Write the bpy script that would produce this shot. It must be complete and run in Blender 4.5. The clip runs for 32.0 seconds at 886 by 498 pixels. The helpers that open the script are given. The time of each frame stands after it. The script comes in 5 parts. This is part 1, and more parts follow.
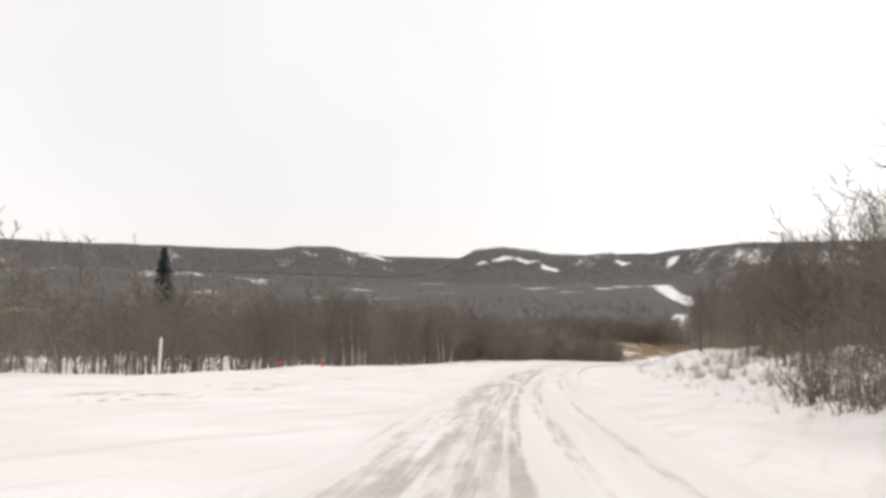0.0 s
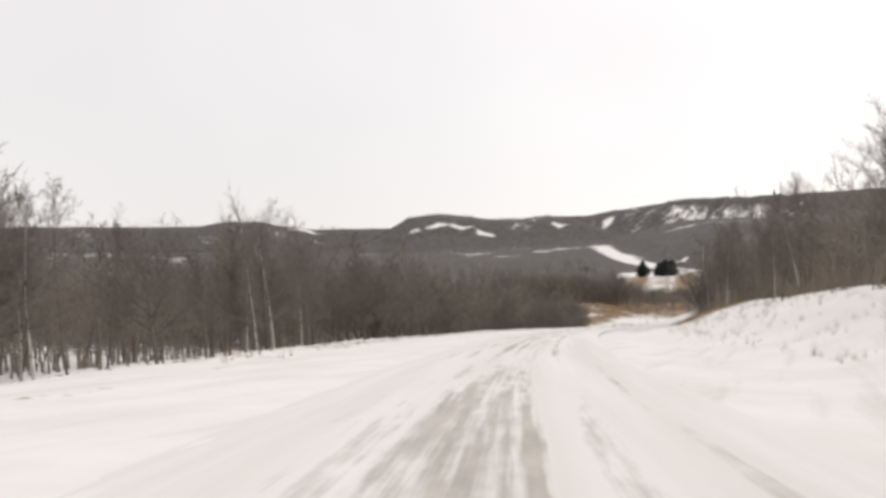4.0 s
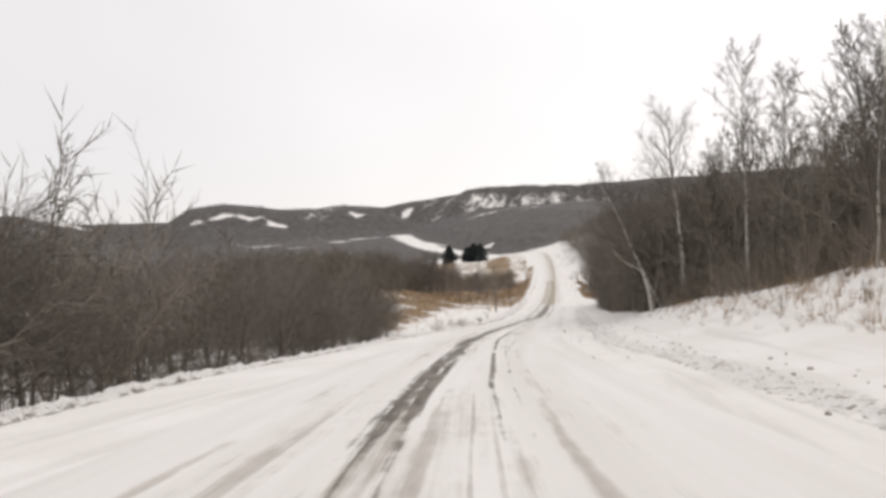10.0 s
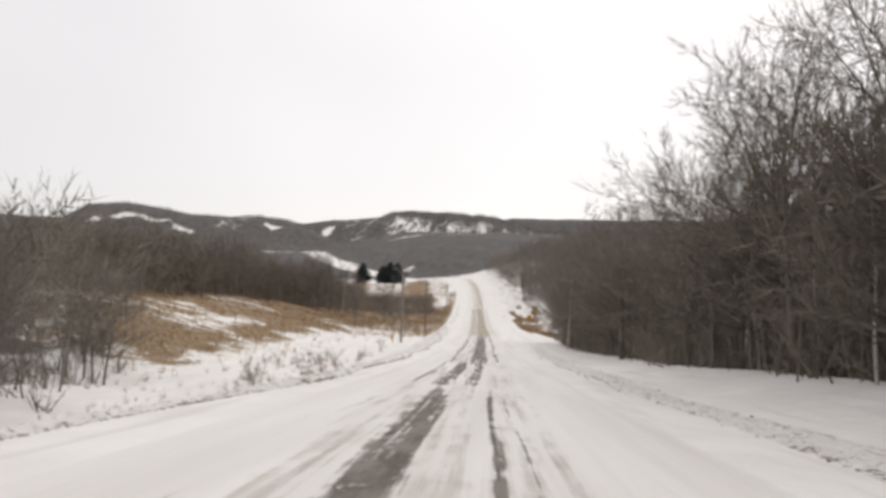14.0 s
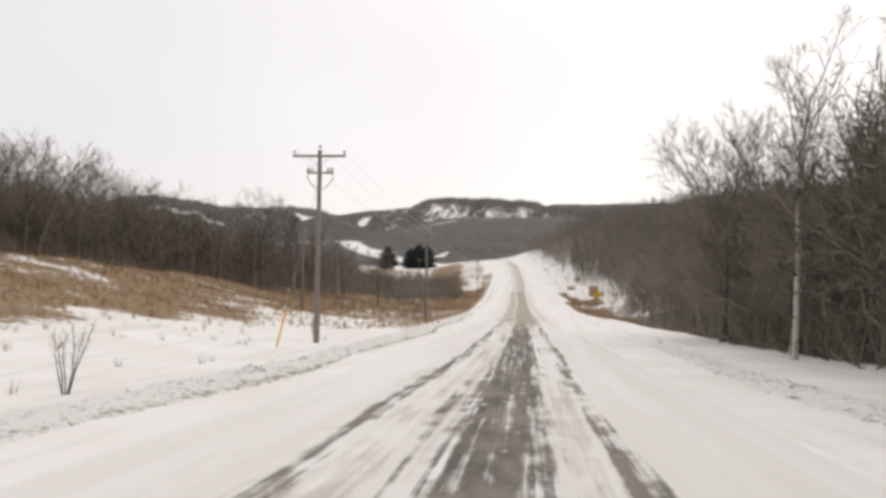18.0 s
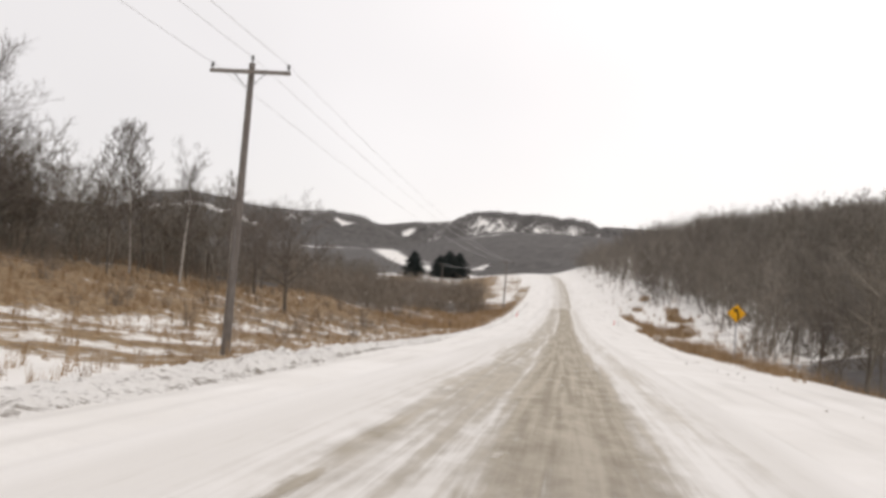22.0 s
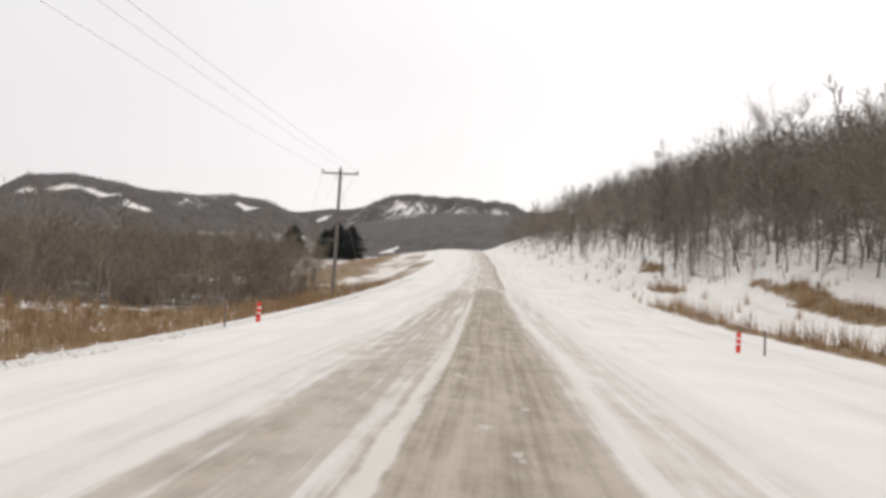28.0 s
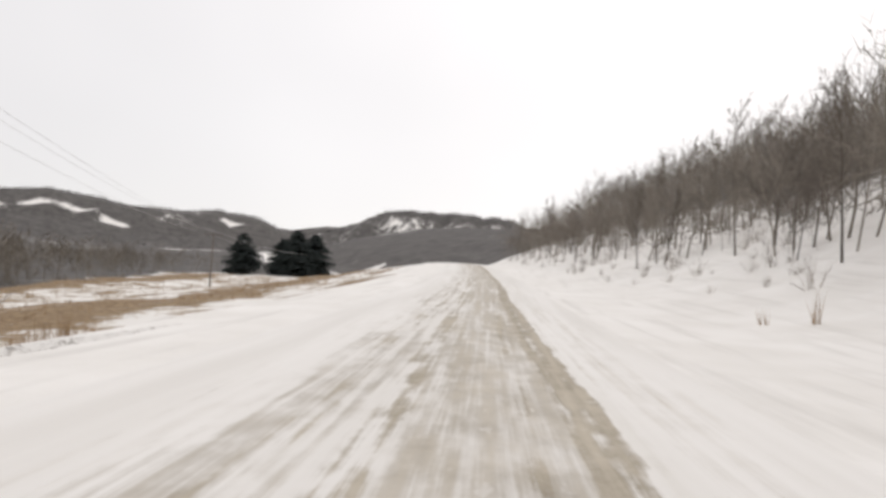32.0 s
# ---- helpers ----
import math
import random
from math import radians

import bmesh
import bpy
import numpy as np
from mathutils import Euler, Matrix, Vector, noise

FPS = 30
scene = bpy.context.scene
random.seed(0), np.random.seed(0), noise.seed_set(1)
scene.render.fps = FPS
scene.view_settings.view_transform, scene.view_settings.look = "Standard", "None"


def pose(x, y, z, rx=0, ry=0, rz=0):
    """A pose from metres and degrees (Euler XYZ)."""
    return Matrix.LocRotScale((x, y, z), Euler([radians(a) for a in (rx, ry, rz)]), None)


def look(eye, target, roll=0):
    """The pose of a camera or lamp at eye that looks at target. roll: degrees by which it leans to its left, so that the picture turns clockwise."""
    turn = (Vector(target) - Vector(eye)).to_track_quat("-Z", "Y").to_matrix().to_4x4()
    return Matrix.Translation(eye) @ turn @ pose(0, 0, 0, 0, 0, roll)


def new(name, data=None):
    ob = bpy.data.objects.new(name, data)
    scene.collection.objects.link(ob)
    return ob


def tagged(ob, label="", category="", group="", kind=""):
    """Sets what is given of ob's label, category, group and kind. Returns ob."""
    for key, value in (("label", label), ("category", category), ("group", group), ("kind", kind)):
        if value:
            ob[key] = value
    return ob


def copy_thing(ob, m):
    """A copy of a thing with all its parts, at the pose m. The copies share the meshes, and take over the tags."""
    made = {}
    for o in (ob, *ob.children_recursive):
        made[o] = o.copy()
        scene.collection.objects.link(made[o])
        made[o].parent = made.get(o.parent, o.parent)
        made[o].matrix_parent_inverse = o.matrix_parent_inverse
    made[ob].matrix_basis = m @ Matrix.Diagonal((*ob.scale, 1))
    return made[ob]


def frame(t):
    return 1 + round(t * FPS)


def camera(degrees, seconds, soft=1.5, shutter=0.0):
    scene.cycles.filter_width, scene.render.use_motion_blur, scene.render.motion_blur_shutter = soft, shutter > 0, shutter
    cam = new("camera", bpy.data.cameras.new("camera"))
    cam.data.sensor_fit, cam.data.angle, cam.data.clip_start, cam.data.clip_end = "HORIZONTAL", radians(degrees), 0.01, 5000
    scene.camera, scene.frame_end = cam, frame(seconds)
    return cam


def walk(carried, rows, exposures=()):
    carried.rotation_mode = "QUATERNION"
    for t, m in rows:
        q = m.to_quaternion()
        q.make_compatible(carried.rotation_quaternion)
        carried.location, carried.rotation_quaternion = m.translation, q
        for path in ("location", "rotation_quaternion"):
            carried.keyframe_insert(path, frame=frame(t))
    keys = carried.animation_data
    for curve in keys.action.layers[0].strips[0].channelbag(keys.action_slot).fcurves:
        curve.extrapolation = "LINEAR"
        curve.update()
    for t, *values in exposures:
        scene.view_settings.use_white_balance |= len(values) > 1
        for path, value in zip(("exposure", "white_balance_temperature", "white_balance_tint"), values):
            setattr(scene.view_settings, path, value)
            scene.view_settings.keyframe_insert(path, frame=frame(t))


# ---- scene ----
LENS = 59.0
cam = camera(LENS, 32.0, soft=3.4)
PATH = [  # seconds, x, y, z, yaw, pitch, roll
    (0.0, 49.93, 0.00, 1.60, 27.45, 3.50, 1.06),
    (0.5, 46.61, 7.82, 0.91, 25.57, 0.55, 3.45),
    (1.0, 43.37, 15.68, 0.24, 26.22, -2.36, 2.87),
    (1.5, 40.22, 23.58, -0.41, 27.20, -3.76, 1.56),
    (2.0, 37.15, 31.50, -1.03, 26.91, -3.27, 0.43),
    (2.5, 34.17, 39.46, -1.64, 26.02, -1.61, -0.45),
    (3.0, 31.29, 47.46, -2.23, 25.01, 0.35, -0.97),
    (3.5, 28.49, 55.49, -2.81, 23.70, 1.03, -1.38),
    (4.2, 24.75, 66.78, -3.61, 22.34, 1.56, -1.49),
    (4.8, 21.69, 76.51, -4.28, 20.78, 1.56, -1.12),
    (5.5, 18.32, 87.93, -5.04, 19.42, 1.05, -0.64),
    (6.0, 16.04, 96.12, -5.58, 18.31, 0.46, -0.40),
    (6.5, 13.89, 104.34, -6.12, 16.69, -0.16, -0.05),
    (7.0, 11.89, 112.60, -6.67, 15.09, -0.56, -0.08),
    (7.5, 10.03, 120.89, -7.21, 13.74, -0.67, -0.38),
    (8.0, 8.33, 129.22, -7.77, 12.70, -0.55, -1.03),
    (8.5, 6.76, 137.58, -8.33, 11.11, -0.41, -1.58),
    (9.0, 5.33, 145.95, -8.91, 9.75, -0.14, -1.98),
    (9.5, 4.02, 154.35, -9.50, 8.84, 0.17, -2.61),
    (10.0, 2.85, 162.77, -10.10, 8.19, 0.58, -2.94),
    (10.5, 1.82, 171.21, -10.71, 7.46, 1.43, -1.96),
    (11.0, 0.95, 179.66, -11.31, 6.55, 3.31, 0.08),
    (11.5, 0.23, 188.13, -11.91, 6.16, 4.77, 1.66),
    (12.0, -0.33, 196.61, -12.51, 6.43, 4.74, 2.64),
    (12.5, -0.73, 205.11, -13.12, 6.60, 4.69, 3.57),
    (13.0, -0.98, 213.60, -13.72, 5.39, 4.26, 3.30),
    (13.5, -1.07, 222.10, -14.34, 3.09, 2.92, 2.29),
    (14.2, -1.01, 234.00, -15.20, 2.45, 2.60, 1.94),
    (14.8, -0.88, 244.20, -15.94, 2.25, 2.71, 2.15),
    (15.5, -0.72, 256.10, -16.79, 2.64, 2.63, 2.63),
    (16.0, -0.63, 264.60, -17.38, 3.80, 2.32, 2.98),
    (16.5, -0.54, 273.10, -17.96, 4.91, 2.19, 3.00),
    (17.0, -0.45, 281.60, -18.52, 6.06, 2.27, 3.63),
    (17.5, -0.36, 290.10, -19.04, 5.96, 2.14, 1.95),
    (18.0, -0.26, 298.60, -19.54, 5.46, 1.95, 0.78),
    (18.5, -0.16, 307.10, -20.00, 5.44, 2.65, 0.12),
    (19.0, -0.07, 315.59, -20.41, 4.74, 2.99, 1.36),
    (19.5, 0.03, 324.09, -20.77, 4.25, 2.91, 1.25),
    (20.0, 0.12, 332.59, -21.09, 4.36, 3.06, 1.51),
    (20.5, 0.21, 341.09, -21.38, 4.18, 3.22, 2.12),
    (21.0, 0.29, 349.59, -21.66, 4.96, 3.20, 3.09),
    (21.5, 0.36, 358.09, -21.92, 6.73, 2.62, 4.05),
    (22.0, 0.43, 366.59, -22.17, 9.02, 3.06, 4.58),
    (22.5, 0.48, 375.09, -22.40, 9.18, 4.06, 3.34),
    (23.0, 0.53, 383.59, -22.64, 7.80, 3.44, 2.40),
    (23.5, 0.56, 392.09, -22.86, 5.79, 2.11, 1.26),
    (24.0, 0.59, 400.59, -23.07, 3.77, 0.85, 1.05),
    (24.5, 0.61, 409.09, -23.27, 2.39, 0.25, 1.06),
    (25.2, 0.63, 420.99, -23.50, 2.49, -0.01, 1.59),
    (25.8, 0.64, 431.19, -23.66, 3.32, 0.40, 2.45),
    (26.5, 0.64, 443.09, -23.79, 3.94, 1.18, 3.17),
    (27.0, 0.63, 451.59, -23.84, 3.94, 1.84, 3.39),
    (27.5, 0.63, 460.09, -23.85, 3.82, 2.29, 3.80),
    (28.0, 0.63, 468.59, -23.83, 3.46, 2.76, 3.37),
    (28.5, 0.62, 477.09, -23.76, 3.12, 2.89, 3.04),
    (29.0, 0.61, 485.59, -23.66, 2.55, 2.81, 3.13),
    (29.5, 0.61, 494.09, -23.52, 2.33, 3.16, 2.77),
    (30.0, 0.61, 502.59, -23.33, 1.76, 3.39, 2.99),
    (30.5, 0.60, 511.09, -23.10, 1.76, 3.70, 3.03),
    (31.0, 0.60, 519.59, -22.81, 1.96, 3.91, 2.95),
    (31.5, 0.60, 528.09, -22.48, 2.46, 3.84, 2.82),
    (32.0, 0.60, 536.59, -22.10, 3.52, 4.22, 3.41),
]
EXPOSURES = [(0.0, 0.15, 6650, 10.5), (2.0, 0.07, 6650, 10.5), (6.0, 0.03, 6680, 10.7), (13.0, -0.03, 6600, 10), (19.0, -0.02, 6680, 10.6), (24.0, -0.02, 6680, 10.2), (32.0, -0.01, 6600, 9.6)]


def cam_pose(x, y, z, yaw, pitch, roll):
    return pose(x, y, z, 90 + pitch, 0, yaw) @ pose(0, 0, 0, 0, 0, roll)


walk(cam, [(t, cam_pose(*r)) for t, *r in PATH], exposures=EXPOSURES)

# ---- world and light: a bright overcast winter sky ----
world = bpy.data.worlds.new("overcast_sky")
scene.world = world
world.use_nodes = True
wn, wl = world.node_tree.nodes, world.node_tree.links
sky = wn.new("ShaderNodeTexSky")
sky.sky_type, sky.sun_disc = "NISHITA", False
sky.sun_elevation, sky.sun_rotation = radians(32), radians(20)
cloud = wn.new("ShaderNodeTexNoise")
cloud.inputs["Scale"].default_value, cloud.inputs["Detail"].default_value = 1.6, 3.0
ramp = wn.new("ShaderNodeMapRange")
ramp.inputs["From Min"].default_value, ramp.inputs["From Max"].default_value = 0.3, 0.7
ramp.inputs["To Min"].default_value, ramp.inputs["To Max"].default_value = 9.2, 10.6
grey = wn.new("ShaderNodeCombineColor")
tint = wn.new("ShaderNodeMix")
tint.data_type, tint.blend_type = "RGBA", "MULTIPLY"
tint.inputs[0].default_value = 1.0
tint.inputs[7].default_value = (1.0, 0.975, 0.985, 1)
mixs = wn.new("ShaderNodeMix")
mixs.data_type = "RGBA"
mixs.inputs[0].default_value = 0.9
wl.new(cloud.outputs["Fac"], ramp.inputs["Value"])
# the sky grows smoothly darker towards one side of the valley
where = wn.new("ShaderNodeTexCoord")
split = wn.new("ShaderNodeSeparateXYZ")
side_fade = wn.new("ShaderNodeMapRange")
side_fade.interpolation_type = "SMOOTHSTEP"
for key, value in (("From Min", -0.62), ("From Max", 0.02), ("To Min", 0.91), ("To Max", 1.02)):
    side_fade.inputs[key].default_value = value
dim = wn.new("ShaderNodeMath")
dim.operation = "MULTIPLY"
wl.new(where.outputs["Generated"], split.inputs[0])
wl.new(split.outputs[0], side_fade.inputs["Value"])
wl.new(side_fade.outputs[0], dim.inputs[0])
wl.new(ramp.outputs["Result"], dim.inputs[1])
for k in range(3):
    wl.new(dim.outputs[0], grey.inputs[k])
wl.new(grey.outputs[0], tint.inputs[6])
wl.new(sky.outputs[0], mixs.inputs[6])
wl.new(tint.outputs[2], mixs.inputs[7])
bg = wn["Background"]
wl.new(mixs.outputs[2], bg.inputs["Color"])
bg.inputs["Strength"].default_value = 0.1

sun = new("sun", bpy.data.lights.new("sun", "SUN"))
sun.data.energy, sun.data.angle, sun.data.color = 0.4, radians(40), (1.0, 0.95, 0.88)
sun.matrix_world = look((300, 600, 700), (0, 300, 0))


# ---- materials ----
class Nodes:
    """A small helper that builds one node material."""

    def __init__(self, name, rough=0.9):
        self.m = bpy.data.materials.new(name)
        self.m.use_nodes = True
        self.t = self.m.node_tree
        self.b = self.t.nodes["Principled BSDF"]
        self.b.inputs["Roughness"].default_value = rough
        self.b.inputs["Specular IOR Level"].default_value = 0.2

    def put(self, node, socket, value):
        if isinstance(value, bpy.types.NodeSocket):
            self.t.links.new(value, node.inputs[socket])
        elif value is not None:
            node.inputs[socket].default_value = value

    def coords(self, kind="Object"):
        return self.t.nodes.new("ShaderNodeTexCoord").outputs[kind]

    def uv(self):
        return self.t.nodes.new("ShaderNodeUVMap").outputs[0]

    def split(self, v):
        n = self.t.nodes.new("ShaderNodeSeparateXYZ")
        self.put(n, 0, v)
        return n.outputs

    def join(self, x, y, z=0.0):
        n = self.t.nodes.new("ShaderNodeCombineXYZ")
        for k, v in enumerate((x, y, z)):
            self.put(n, k, v)
        return n.outputs[0]

    def noise(self, v, scale, detail=3.0, rough=0.55):
        n = self.t.nodes.new("ShaderNodeTexNoise")
        self.put(n, "Vector", v)
        n.inputs["Scale"].default_value, n.inputs["Detail"].default_value = scale, detail
        n.inputs["Roughness"].default_value = rough
        return n.outputs["Fac"]

    def span(self, v, a, b, c=0.0, d=1.0, smooth=True):
        n = self.t.nodes.new("ShaderNodeMapRange")
        n.interpolation_type = "SMOOTHSTEP" if smooth else "LINEAR"
        for k, x in (("Value", v), ("From Min", a), ("From Max", b), ("To Min", c), ("To Max", d)):
            self.put(n, k, x)
        return n.outputs[0]

    def math(self, op, a, b=None, c=None):
        n = self.t.nodes.new("ShaderNodeMath")
        n.operation = op
        for k, v in enumerate((a, b, c)):
            self.put(n, k, v)
        return n.outputs[0]

    def mix(self, fac, a, b):
        n = self.t.nodes.new("ShaderNodeMix")
        n.data_type = "RGBA"
        self.put(n, 0, fac)
        for k, v in ((6, a), (7, b)):
            self.put(n, k, (*v, 1) if isinstance(v, tuple) else v)
        return n.outputs[2]

    def attr(self, name):
        n = self.t.nodes.new("ShaderNodeAttribute")
        n.attribute_name = name
        return n.outputs["Fac"]

    def rand(self):
        return self.t.nodes.new("ShaderNodeObjectInfo").outputs["Random"]

    def island(self):
        return self.t.nodes.new("ShaderNodeNewGeometry").outputs["Random Per Island"]

    def colour(self, v):
        self.put(self.b, "Base Color", (*v, 1) if isinstance(v, tuple) else v)

    def bump(self, height, strength=0.4, distance=0.05):
        n = self.t.nodes.new("ShaderNodeBump")
        n.inputs["Strength"].default_value, n.inputs["Distance"].default_value = strength, distance
        self.put(n, "Height", height)
        self.t.links.new(n.outputs[0], self.b.inputs["Normal"])


def plain(name, colour, rough=0.7, vary=0.25, scale=6.0, metal=0.0):
    k = Nodes(name, rough)
    v = k.noise(k.coords(), scale, 5.0)
    dark = tuple(c * (1 - vary) for c in colour)
    lite = tuple(min(1, c * (1 + vary)) for c in colour)
    k.colour(k.mix(k.span(v, 0.3, 0.7), dark, lite))
    k.b.inputs["Metallic"].default_value = metal
    k.bump(v, 0.25, 0.01)
    return k.m


def bark(name, dark, lite, scale=5.0, by_object=True):
    k = Nodes(name, 0.95)
    c = k.coords()
    s = k.split(c)
    v = k.noise(k.join(s[0], s[1], k.math("MULTIPLY", s[2], 0.3)), scale, 4.0)
    r = k.rand() if by_object else k.attr("tone")
    f = k.math("ADD", k.math("MULTIPLY", k.span(v, 0.3, 0.7), 0.45), k.math("MULTIPLY", r, 0.55))
    k.colour(k.mix(f, dark, lite))
    k.bump(v, 0.5, 0.02)
    return k.m


def ground_material():
    """Snow over grass and leaf litter: how far the litter shows comes from the plan's own cover map."""
    k = Nodes("snow_ground", 0.85)
    c = k.coords()
    fine, mid, big = k.noise(c, 2.2, 5.0), k.noise(c, 0.28, 4.0), k.noise(c, 0.02, 3.0)
    snow = k.mix(k.span(mid, 0.3, 0.75), (0.83, 0.805, 0.77), (0.91, 0.888, 0.86))
    # faint wind-blown grit streaked along the valley
    at = k.split(c)
    grit = k.noise(k.join(k.math("MULTIPLY", at[0], 1.2), k.math("MULTIPLY", at[1], 0.07)), 1.0, 5.0, 0.6)
    snow = k.mix(k.math("MULTIPLY", k.span(grit, 0.5, 0.68), 0.4), snow, (0.62, 0.595, 0.56))
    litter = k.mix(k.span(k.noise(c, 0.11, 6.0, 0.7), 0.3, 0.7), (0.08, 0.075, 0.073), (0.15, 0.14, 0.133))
    dry = k.mix(k.span(fine, 0.3, 0.7), (0.155, 0.1, 0.056), (0.37, 0.268, 0.16))
    n1 = k.math("ADD", k.math("MULTIPLY", fine, 0.4), k.math("MULTIPLY", mid, 0.6))
    n2 = k.math("ADD", k.math("MULTIPLY", mid, 0.45), k.math("MULTIPLY", k.noise(c, 0.06, 5.0, 0.65), 0.55))
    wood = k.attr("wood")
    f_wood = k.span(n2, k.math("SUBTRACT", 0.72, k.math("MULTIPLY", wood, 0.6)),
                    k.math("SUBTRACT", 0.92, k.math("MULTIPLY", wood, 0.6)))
    grass = k.attr("grass")
    f_grass = k.span(n1, k.math("SUBTRACT", 0.74, k.math("MULTIPLY", grass, 0.5)),
                     k.math("SUBTRACT", 0.84, k.math("MULTIPLY", grass, 0.5)))
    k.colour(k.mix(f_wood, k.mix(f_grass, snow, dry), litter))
    k.bump(k.math("ADD", k.math("MULTIPLY", fine, 0.35), mid), 0.5, 0.25)
    return k.m


def road_material():
    """Packed snow with grey wheel tracks and worn asphalt; U is metres across, V metres along."""
    k = Nodes("snowy_road", 0.8)
    uv = k.split(k.uv())
    n, s = uv[0], uv[1]
    streak = k.noise(k.join(k.math("MULTIPLY", n, 5.0), k.math("MULTIPLY", s, 0.11)), 1.0, 5.0, 0.6)
    broad = k.noise(k.join(k.math("MULTIPLY", n, 0.8), k.math("MULTIPLY", s, 0.035)), 1.0, 3.0)
    patch = k.noise(k.join(k.math("MULTIPLY", n, 1.6), k.math("MULTIPLY", s, 0.5)), 1.0, 5.0, 0.65)
    wander = k.math("MULTIPLY", k.math("SUBTRACT", k.noise(k.join(0.0, k.math("MULTIPLY", s, 0.03)), 1.0, 2.0), 0.5), 0.7)
    nn = k.math("ADD", n, wander)

    def band(centre, half, soft):
        d = k.math("ABSOLUTE", k.math("SUBTRACT", nn, centre))
        return k.span(d, half - soft, half + soft, 1.0, 0.0)

    def stretch(a, b, soft):
        return k.math("MULTIPLY", k.span(s, a - soft, a + soft), k.span(s, b - soft, b + soft, 1.0, 0.0))

    def top(*v):
        r = v[0]
        for x in v[1:]:
            r = k.math("MAXIMUM", r, x)
        return r

    mul = lambda a, b: k.math("MULTIPLY", a, b)
    dash = k.noise(k.join(mul(n, 2.2), mul(s, 0.9)), 1.0, 4.0, 0.6)
    # worn and dirty packed snow on the bend above the creek
    upper = mul(top(mul(band(0.72, 0.2, 0.16), 1.0), mul(band(-0.35, 1.2, 0.5), 0.78), mul(band(-1.35, 0.45, 0.3), 0.66), mul(band(1.6, 0.35, 0.25), 0.6),
                    mul(band(2.9, 0.2, 0.15), 0.6), mul(band(-2.1, 0.25, 0.2), 0.5)), stretch(-200, 92, 18))
    bend = mul(top(mul(band(-0.62, 0.3, 0.22), 0.98), mul(band(0.02, 0.2, 0.18), 0.82), mul(band(1.72, 0.2, 0.18), 0.9), mul(band(0.55, 0.05, 0.05), 0.85), mul(band(0.85, 0.06, 0.05), 0.8),
                   mul(band(-1.9, 0.22, 0.18), 0.8), mul(band(-2.75, 0.2, 0.16), 0.7), mul(band(2.4, 0.1, 0.1), 0.6), mul(band(-0.6, 2.4, 0.8), 0.5)), stretch(88, 186, 18))
    ahead = mul(top(mul(band(-0.9, 1.6, 0.8), 0.62), mul(band(1.4, 0.8, 0.5), 0.6)), stretch(180, 900, 25))
    tan = top(upper, bend, ahead, mul(band(0.0, 3.4, 0.7), 0.3))
    tan = mul(tan, k.span(k.noise(k.join(mul(n, 1.1), mul(s, 0.09)), 1.0, 4.0, 0.65), 0.34, 0.62, 0.55, 1.1))
    # bare asphalt tracks, then a bare dusty lane
    bare_mid = mul(top(band(-0.62, 0.5, 0.3), mul(band(0.92, 0.11, 0.09), 0.9), mul(band(1.35, 0.06, 0.06), 0.75), mul(band(-2.4, 0.22, 0.2), 0.5)), stretch(168, 262, 12))
    bare_fork = mul(top(band(-0.85, 0.42, 0.24), mul(band(0.26, 0.34, 0.2), 0.95), mul(band(-2.1, 0.2, 0.16), 0.85), mul(band(1.35, 0.08, 0.06), 0.65)), stretch(256, 294, 10))
    bare_dip = mul(top(band(0.3, 0.8, 0.35), mul(band(-0.7, 0.22, 0.2), 0.7), mul(band(-1.75, 0.3, 0.24), 0.88), mul(band(1.85, 0.3, 0.22), 0.82), mul(band(1.15, 0.07, 0.06), 0.7)),
                   stretch(280, 384, 16))
    lane = mul(top(mul(band(0.7, 1.35, 0.8), 1.16), mul(band(-1.25, 1.15, 0.9), 0.78), mul(band(2.8, 0.8, 0.7), 0.56), mul(band(0.2, 3.5, 0.8), 0.44)), top(stretch(366, 538, 20), mul(stretch(528, 730, 15), 0.6)))
    late = mul(top(band(1.7, 0.38, 0.2), mul(band(1.0, 0.15, 0.1), 0.85), mul(band(-0.5, 0.33, 0.2), 0.8), mul(band(0.3, 0.25, 0.2), 0.6), mul(band(-1.3, 0.4, 0.3), 0.7), mul(band(-2.0, 0.25, 0.2), 0.5), mul(band(2.9, 0.25, 0.2), 0.55)), stretch(528, 700, 12))
    rough = k.math("ADD", mul(streak, 0.5), k.math("ADD", mul(patch, 0.25), mul(dash, 0.25)))
    f_tan = k.span(rough, k.math("SUBTRACT", 0.68, mul(tan, 0.44)), k.math("SUBTRACT", 0.9, mul(tan, 0.44)))
    tracks = top(bare_mid, bare_fork, bare_dip, mul(late, 1.0))
    f_track = k.span(rough, k.math("SUBTRACT", 0.72, mul(tracks, 0.34)), k.math("SUBTRACT", 0.84, mul(tracks, 0.34)))
    mottle = k.span(k.math("ADD", mul(streak, 0.52), k.math("ADD", mul(broad, 0.24), mul(dash, 0.24))), 0.28, 0.72)
    f_lane = mul(k.span(mottle, k.math("SUBTRACT", 0.72, lane), k.math("SUBTRACT", 1.42, lane)), k.span(lane, 0.05, 1.05, 0.25, 1.0))
    snow = k.mix(k.span(broad, 0.3, 0.7), (0.77, 0.745, 0.71), (0.86, 0.838, 0.81))
    grit = k.mix(k.span(patch, 0.3, 0.7), (0.27, 0.24, 0.195), (0.5, 0.455, 0.395))
    asphalt = k.mix(k.span(patch, 0.35, 0.65), (0.115, 0.102, 0.088), (0.25, 0.225, 0.193))
